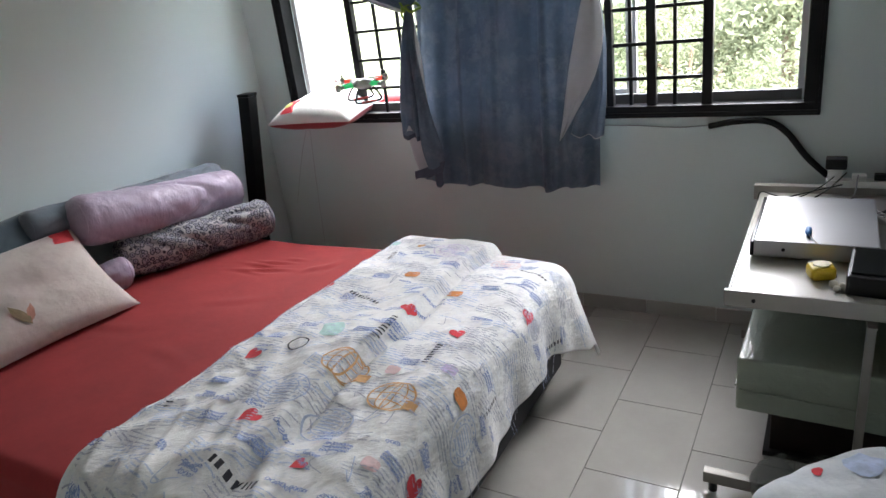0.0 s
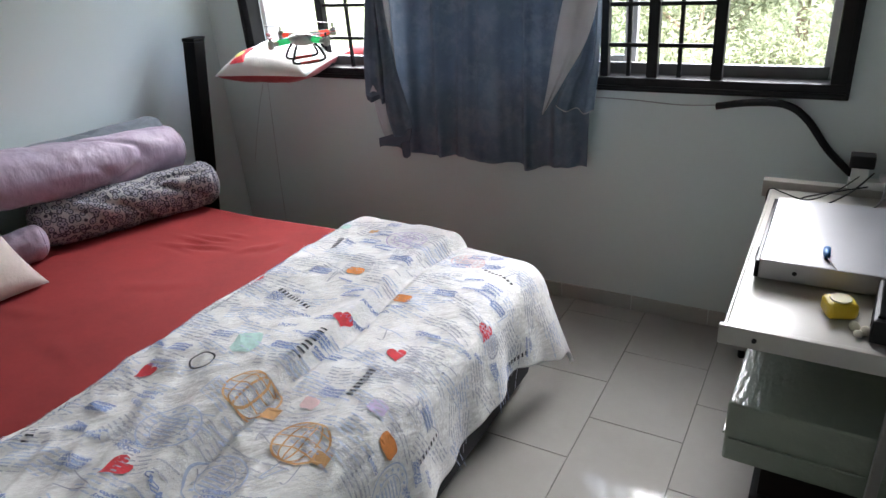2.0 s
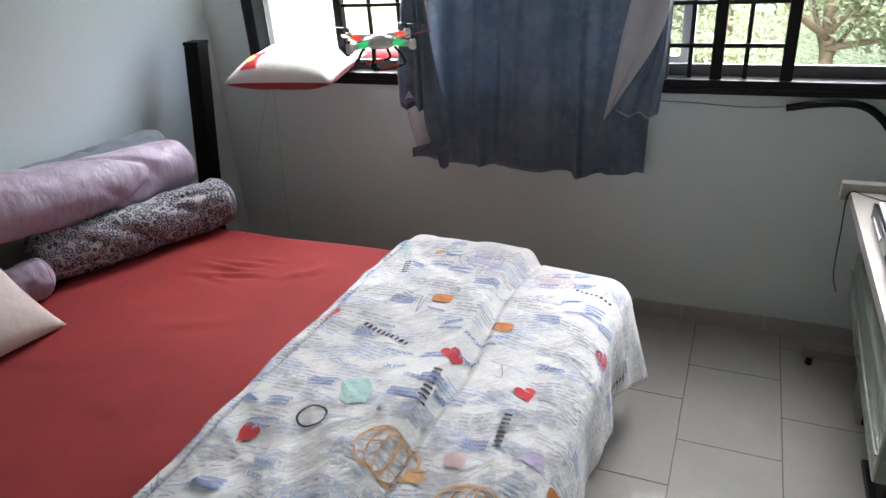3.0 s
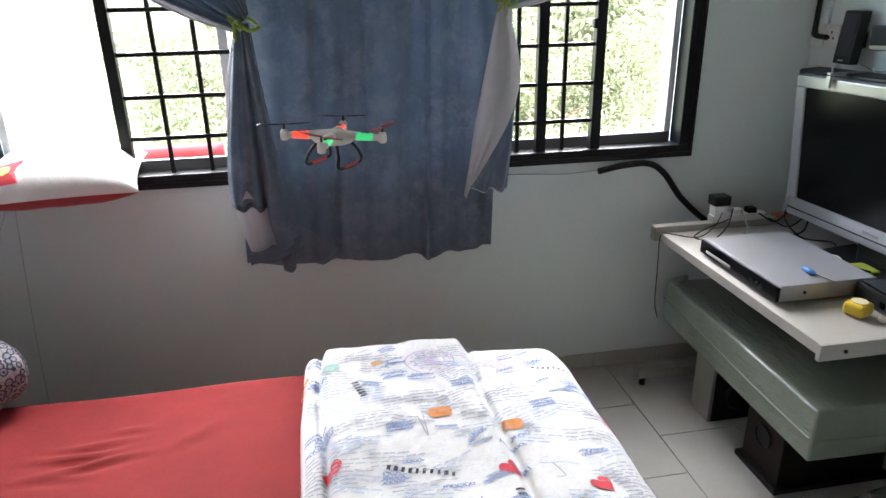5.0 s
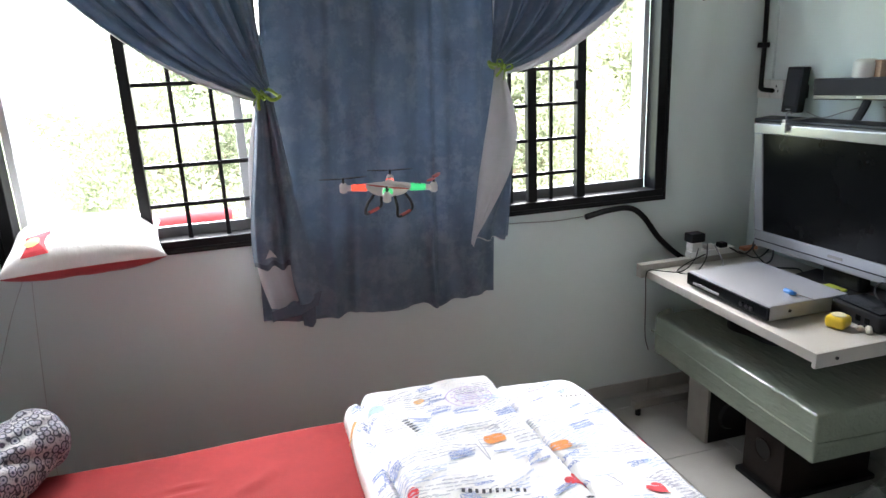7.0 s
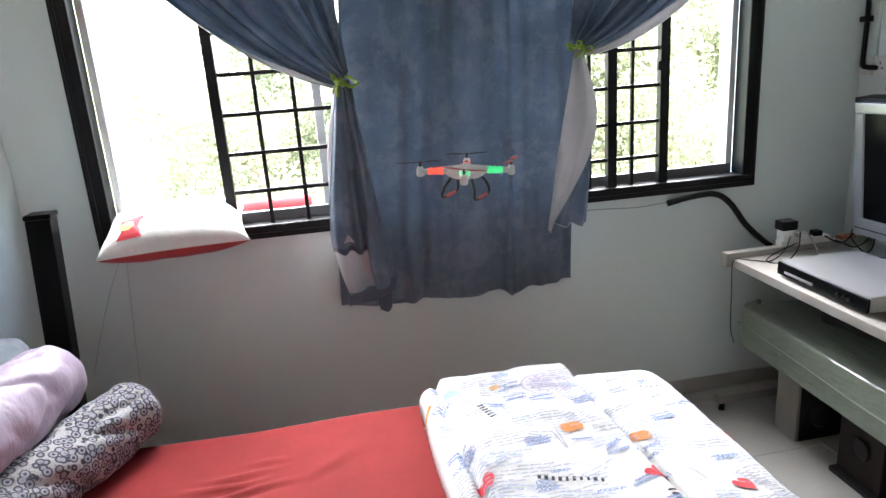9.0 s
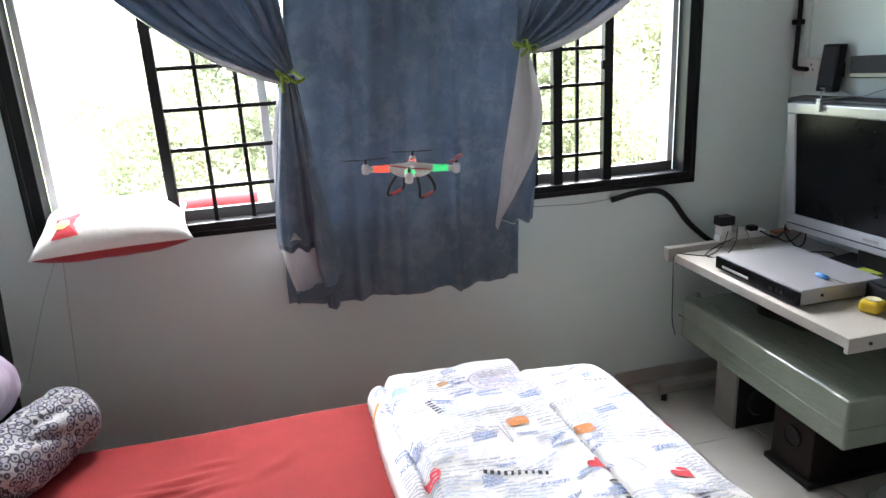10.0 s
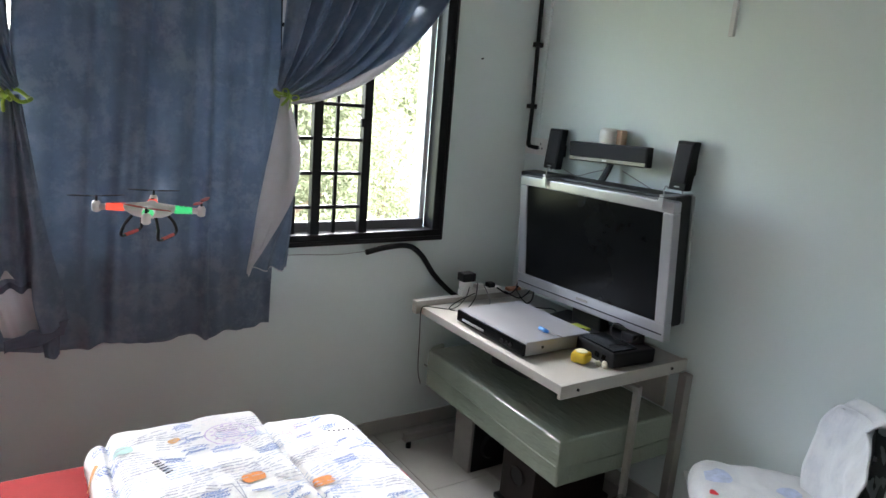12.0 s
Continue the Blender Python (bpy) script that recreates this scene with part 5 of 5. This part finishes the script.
thicken(cover, 0.006)
bm = sheet(20, 20, lambda a, b: back_front(2 * a - 1, 2 * b - 1) + Vector((0, 0.028, -0.01)))
sheet(20, 20, lambda a, b: back_front(1 - 2 * a, 2 * b - 1) + Vector((0, -0.028, -0.01)), bm)
part("back_shell", bm, M_DARK, chair, "black plastic back shell", True)
part("back_post", tube(smooth_path([(0, -0.26, 0.66), (0, -0.28, 0.55), (0, -0.20, 0.43), (0, 0.0, 0.42)], 5), 0.02, 8), M_DARK, chair)
part("column", tube([(0, 0, 0.10), (0, 0, 0.425)], 0.025, 12), M_DARK, chair)
for k in range(5):
    a = k * 2 * math.pi / 5 + 0.3
    spoke = part("base_spoke", tube([(0, 0, 0.10), (0.12 * math.cos(a), 0.12 * math.sin(a), 0.09), (0.24 * math.cos(a), 0.24 * math.sin(a), 0.065)], [0.028, 0.022, 0.016], 8), M_DARK, chair)
    part("caster", tube([(0.24 * math.cos(a) - 0.02 * math.sin(a), 0.24 * math.sin(a) + 0.02 * math.cos(a), 0.028), (0.24 * math.cos(a) + 0.02 * math.sin(a), 0.24 * math.sin(a) - 0.02 * math.cos(a), 0.028)], 0.028, 12), M_DARK, spoke)


def on_seat(u, v, lift=0.003):
    return chair_seat(u, v) + Vector((0, 0, lift))


for c, r, m in (((0.25, 0.62), 0.22, I_PALE), ((-0.5, 0.3), 0.15, I_LILAC), ((0.1, -0.3), 0.18, I_PALE)):
    part("blot_print", patch(rot([(r * math.cos(k * 0.5236) * random.uniform(0.7, 1.1), r * math.sin(k * 0.5236) * random.uniform(0.7, 1.1)) for k in range(12)], 0, c), c, where=on_seat), m, chair, "pale blue blot print")
for c in ((-0.2, 0.75),):
    part("heart_print", patch(rot([(0.07 * math.sin(k * 0.5236), 0.05 * math.cos(k * 0.5236) - 0.02 * abs(math.sin(k * 0.5236))) for k in range(12)], 0.6, c), c, where=on_seat), I_RED, chair, "small red heart print")
for s, t in ((-0.45, 0.62), (0.3, 0.75)):
    p = back_front(s, t)
    part("heart_print", box((p.x - 0.016, p.y - 0.0465, p.z - 0.01), (p.x + 0.016, p.y - 0.043, p.z + 0.014), 0.001), I_RED, chair, "small red heart print")


# ---- plastic bag ----
def carrier_bag():
    n = Nodes("thin_plastic_film")
    n.bsdf.inputs["Base Color"].default_value = (0.20, 0.22, 0.21, 1)
    n.bsdf.inputs["Roughness"].default_value = 0.22
    n.bump(n.noise(34.0, 5.0, 0.7), 0.8, 0.02)
    tr = n.add("ShaderNodeBsdfTransparent")
    ms = n.add("ShaderNodeMixShader", Fac=0.5)
    n.link(tr.outputs[0], ms.inputs[1])
    n.link(n.bsdf.outputs[0], ms.inputs[2])
    n.link(ms.outputs[0], n.out.inputs[0])

    def fn(u, v):
        a = 2 * math.pi * u
        r = 0.14 * (0.75 + 0.25 * math.sin(math.pi * min(1, v * 1.2))) * (1 + 0.16 * rnd(math.cos(a) * 2, math.sin(a) * 2, 1.0, v * 3) + 0.07 * math.sin(a * 9 + 5 * v))
        if v > 0.8:
            r *= 1 - (v - 0.8) * 2.2
        return Vector((r * math.cos(a), r * math.sin(a) * 0.85, 0.24 * v + 0.03 * v * math.sin(2 * a + 1)))
    return sheet(60, 30, fn), n.mat


bm, film = carrier_bag()
bag = tagged(link_mesh("plastic_bag", bm, film, smooth=True), "crumpled clear plastic bag standing on the floor by the desk", "bag")
bag.location = (0.50, 2.03, 0.0)
for k in range(5):
    random.seed(k + 40)
    t = bmesh.new()
    bmesh.ops.create_icosphere(t, subdivisions=2, radius=0.035)
    for v in t.verts:
        v.co *= 1 + 0.5 * rnd(v.co.x * 30 + k, v.co.y * 30, 1.0, v.co.z * 30)
    ob = tagged(link_mesh("crumpled_paper", t, M_WHITE), "crumpled white paper inside the clear bag", "paper", group="paper in the bag")
    ob.location = (0.50 + random.uniform(-0.07, 0.07), 2.03 + random.uniform(-0.06, 0.06), 0.03 + 0.012 * k)

# ---- hovering drone ----
drone = thing("quadcopter", "white toy quadcopter with red and green lights hovering over the bed", "drone", (-1.10, 2.30, 1.395))
drone.matrix_world = pose(-1.10, 2.30, 1.395, 1, 2, -14)
M_DRONE = plain("drone_plastic", (0.72, 0.70, 0.66), 0.35, vary=0.04)


def led(name, color, power):
    n = Nodes(name)
    n.bsdf.inputs["Base Color"].default_value = (*color, 1)
    n.bsdf.inputs["Emission Color"].default_value = (*color, 1)
    n.bsdf.inputs["Emission Strength"].default_value = power
    return n.mat


L_RED, L_GREEN = led("red_led", (1.0, 0.10, 0.06), 0.06), led("green_led", (0.06, 0.72, 0.24), 0.045)
bm = bmesh.new()
bmesh.ops.create_uvsphere(bm, u_segments=24, v_segments=14, radius=0.045)
for v in bm.verts:
    v.co.z *= 0.36 if v.co.z > 0 else 0.5
    v.co.x *= 1.25
part("body", bm, M_DRONE, drone, smooth=True)
for k, (ang, mat) in enumerate(((180, L_RED), (0, L_GREEN), (-90, L_GREEN), (90, L_RED))):
    c, s = math.cos(radians(ang)), math.sin(radians(ang))
    arm = part("arm", tube([(0.03 * c, 0.03 * s, 0.004), (0.07 * c, 0.07 * s, 0.002), (0.115 * c, 0.115 * s, 0.0)], [0.017, 0.013, 0.011], 10, flat=0.7), M_DRONE, drone, smooth=True)
    part("light_band", tube([(0.058 * c, 0.058 * s, 0.002), (0.075 * c, 0.075 * s, 0.002), (0.100 * c, 0.100 * s, 0.001)], [0.0142, 0.0136, 0.0118], 10, flat=0.74), mat, arm, "glowing light band")
    for d in (0.074, 0.084):
        part("stripe", box((d * c - 0.004, d * s - 0.004, 0.010), (d * c + 0.004, d * s + 0.004, 0.0125)), M_DARK, arm)
    part("motor_pod", tube([(0.122 * c, 0.122 * s, -0.013), (0.122 * c, 0.122 * s, -0.010), (0.122 * c, 0.122 * s, 0.008), (0.122 * c, 0.122 * s, 0.014)], [0.006, 0.0105, 0.0105, 0.007], 12), M_DRONE, drone, smooth=True)
    part("rotor_shaft", tube([(0.122 * c, 0.122 * s, 0.014), (0.122 * c, 0.122 * s, 0.028)], 0.003, 8), M_DARK, drone)
    ra = radians((20, 75, 150, 10)[k])
    rc_, rs_ = math.cos(ra), math.sin(ra)
    bm = bmesh.new()
    for sg in (-1, 1):
        pts = [(0.122 * c + sg * d * rc_, 0.122 * s + sg * d * rs_, 0.026 + 0.002 * d / 0.06) for d in (0.0, 0.02, 0.045, 0.065)]
        tube(pts, [0.004, 0.009, 0.008, 0.004], 8, bm, flat=0.12)
    part("propeller", bm, M_DARK if k in (0, 3) else plain("red_propeller", (0.45, 0.05, 0.04), 0.4), drone, smooth=True)
for sx in (-0.038, 0.038):
    skid = smooth_path([(sx * 0.8, -0.03, -0.015), (sx * 1.15, -0.045, -0.04), (sx * 1.25, -0.045, -0.066), (sx * 1.25, 0.045, -0.066), (sx * 1.15, 0.045, -0.04), (sx * 0.8, 0.03, -0.015)], 6)
    turn = Matrix.Rotation(radians(-22), 3, "Z")
    sk = part("landing_skid", tube([turn @ p for p in skid], 0.004, 8), M_DARK, drone, smooth=True)
    part("skid_pad", tube([turn @ Vector((sx * 1.25, -0.03, -0.067)), turn @ Vector((sx * 1.25, 0.03, -0.067))], 0.0048, 8), plain("red_rubber", (0.5, 0.04, 0.03), 0.5), sk)


# ---- outside ----
def foliage(name, dark, light):
    n = Nodes(name)
    g = n.add("ShaderNodeNewGeometry")
    col = n.ramp(g.outputs["Random Per Island"], [(0.0, dark), (0.6, tuple((a + b) / 2 for a, b in zip(dark, light))), (1.0, light)])
    n.link(col, n.bsdf.inputs["Base Color"])
    n.bsdf.inputs["Roughness"].default_value = 0.7
    n.bsdf.inputs["Specular IOR Level"].default_value = 0.15
    tr = n.add("ShaderNodeBsdfTranslucent")
    n.link(col, tr.inputs["Color"])
    ms = n.add("ShaderNodeMixShader", Fac=0.5)
    n.link(n.bsdf.outputs[0], ms.inputs[1])
    n.link(tr.outputs[0], ms.inputs[2])
    n.link(ms.outputs[0], n.out.inputs[0])
    return n.mat


M_LEAVES = foliage("tree_leaves", (0.165, 0.19, 0.125), (0.245, 0.275, 0.19))
M_BARK = plain("tree_bark", (0.13, 0.10, 0.075), 0.9, vary=0.3, scale=9, bump=0.5)
GROUND_Z = -5.5


def tree(at, height, spread, seed, leaves):
    random.seed(seed)
    t = thing("tree", "leafy broad-crowned green tree outside the window", "tree", at, group="trees outside")
    part("trunk", tube(smooth_path([(0, 0, 0), (0.1, 0.05, height * 0.25), (-0.05, 0.1, height * 0.5), (0.1, 0.0, height * 0.8)], 5), [0.24 - 0.012 * k for k in range(16)], 10), M_BARK, t, smooth=True)
    tips = []
    for k in range(12):
        a = k * 2.4 + random.uniform(-0.3, 0.3)
        z0 = height * random.uniform(0.3, 0.7)
        r = spread * random.uniform(0.55, 1.0)
        tip = (r * math.cos(a), r * math.sin(a), z0 + height * random.uniform(0.08, 0.30))
        part("limb", tube(smooth_path([(0, 0, z0), (tip[0] * 0.45, tip[1] * 0.45, z0 + (tip[2] - z0) * 0.35), tip], 5), [0.09 - 0.007 * i for i in range(11)], 7), M_BARK, t, smooth=True)
        tips += [Vector(tip), Vector((tip[0] * 0.6, tip[1] * 0.6, z0 + (tip[2] - z0) * 0.6 + 0.4))]
    verts, faces = [], []
    for k in range(leaves):
        c = random.choice(tips)
        d = Vector((random.gauss(0, 1), random.gauss(0, 1), random.gauss(0, 0.75)))
        p = c + d.normalized() * (spread * 0.42 * random.random() ** 0.45)
        n = Vector((random.gauss(0, 1), random.gauss(0, 1), random.gauss(0.8, 0.6))).normalized()
        a = n.orthogonal().normalized()
        b = n.cross(a)
        ang = random.uniform(0, 6.28)
        e = a * math.cos(ang) + b * math.sin(ang)
        f = n.cross(e)
        L = random.uniform(0.07, 0.13)
        i = len(verts)
        verts += [p - e * L, p + f * L * 0.38, p + e * L - n * L * 0.25, p - f * L * 0.38]
        faces.append((i, i + 1, i + 2, i + 3))
    me = bpy.data.meshes.new("crown")
    me.from_pydata(verts, [], faces)
    me.materials.append(M_LEAVES)
    crown = new("crown", me)
    crown.parent = t
    crown["label"] = "crown of small green leaves"
    return t


first = tree((1.5, 19.0, GROUND_Z), 10.5, 3.8, 5, 30000)
for x, y, s, r in ((-4.5, 21.0, 0.66, 70), (7.5, 20.5, 1.1, 200), (13.0, 18.0, 1.05, 300), (-1.0, 26.0, 1.2, 30), (6.0, 28.0, 1.3, 110), (19.5, 22.0, 1.2, 15), (26.0, 24.0, 1.25, 95), (14.0, 29.0, 1.3, 160), (-2.5, 17.0, 0.62, 45), (4.5, 16.0, 0.6, 190), (10.0, 16.5, 0.62, 260), (16.0, 15.5, 0.64, 330), (21.0, 17.0, 0.7, 20)):
    tr_ = copy_thing(first, pose(x, y, GROUND_Z, 0, 0, r) @ Matrix.Diagonal((s, s, s, 1)))

M_GRASS = plain("rough_grass", (0.12, 0.14, 0.08), 0.9, vary=0.4, scale=0.8, bump=0.4)
structure("ground", box((-400, 3.9, GROUND_Z - 0.2), (400, 600, GROUND_Z)), M_GRASS, "grassy ground outside the house", "ground")


def slope():
    return sheet(60, 24, lambda u, v: Vector((-90 + 180 * u, 36 + 30 * v + 1.5 * rnd(u * 20, v * 8, 1.0), GROUND_Z + 15.0 * v ** 0.6 + 1.6 * rnd(u * 30, v * 14, 1.0, 2.0) * min(1, v * 4))))


def woods_material():
    n = Nodes("wooded_slope")
    a, b = n.noise(0.55, 6.0, 0.75), n.noise(3.0, 5.0, 0.7)
    n.link(n.mix(b, n.ramp(a, [(0.35, (0.10, 0.13, 0.08)), (0.65, (0.17, 0.21, 0.13))]), (0.20, 0.24, 0.15)), n.bsdf.inputs["Base Color"])
    n.bsdf.inputs["Roughness"].default_value = 0.9
    n.bump(n.math("ADD", a, n.math("MULTIPLY", b, 0.4)), 1.0, 0.8)
    return n.mat


structure("backdrop", slope(), woods_material(), "distant green wooded slope", "woods")

# ---- floor tiles ----
floor_ob = bpy.data.objects["floor"]
TW, TL = 0.338, 0.460
shared = {}


def tile_mesh(w, l):
    key = (round(w, 3), round(l, 3))
    if key not in shared:
        bm = box((0, 0, -0.012), (w, l, 0.0), 0.0015, 1)
        me = bpy.data.meshes.new("tile")
        bm.to_mesh(me)
        bm.free()
        me.materials.append(M_TILE)
        shared[key] = me
    return shared[key]


i0 = math.floor((XL + 0.204) / TW)
for i in range(i0, i0 + 13):
    x0 = -0.204 + i * TW
    x1 = x0 + TW
    a, b = max(x0, XL) + 0.0013, min(x1, XR) - 0.0013
    if b - a < 0.02:
        continue
    y = 2.517 - (TL / 2 if i % 2 else 0.0) - 12 * TL
    while y < YW:
        c, d = max(y, YB) + 0.0013, min(y + TL, YW) - 0.0013
        if d - c > 0.02:
            t = new("tile", tile_mesh(b - a, d - c))
            t.parent = floor_ob
            t.location = (a, c, 0.0)
        y += TL
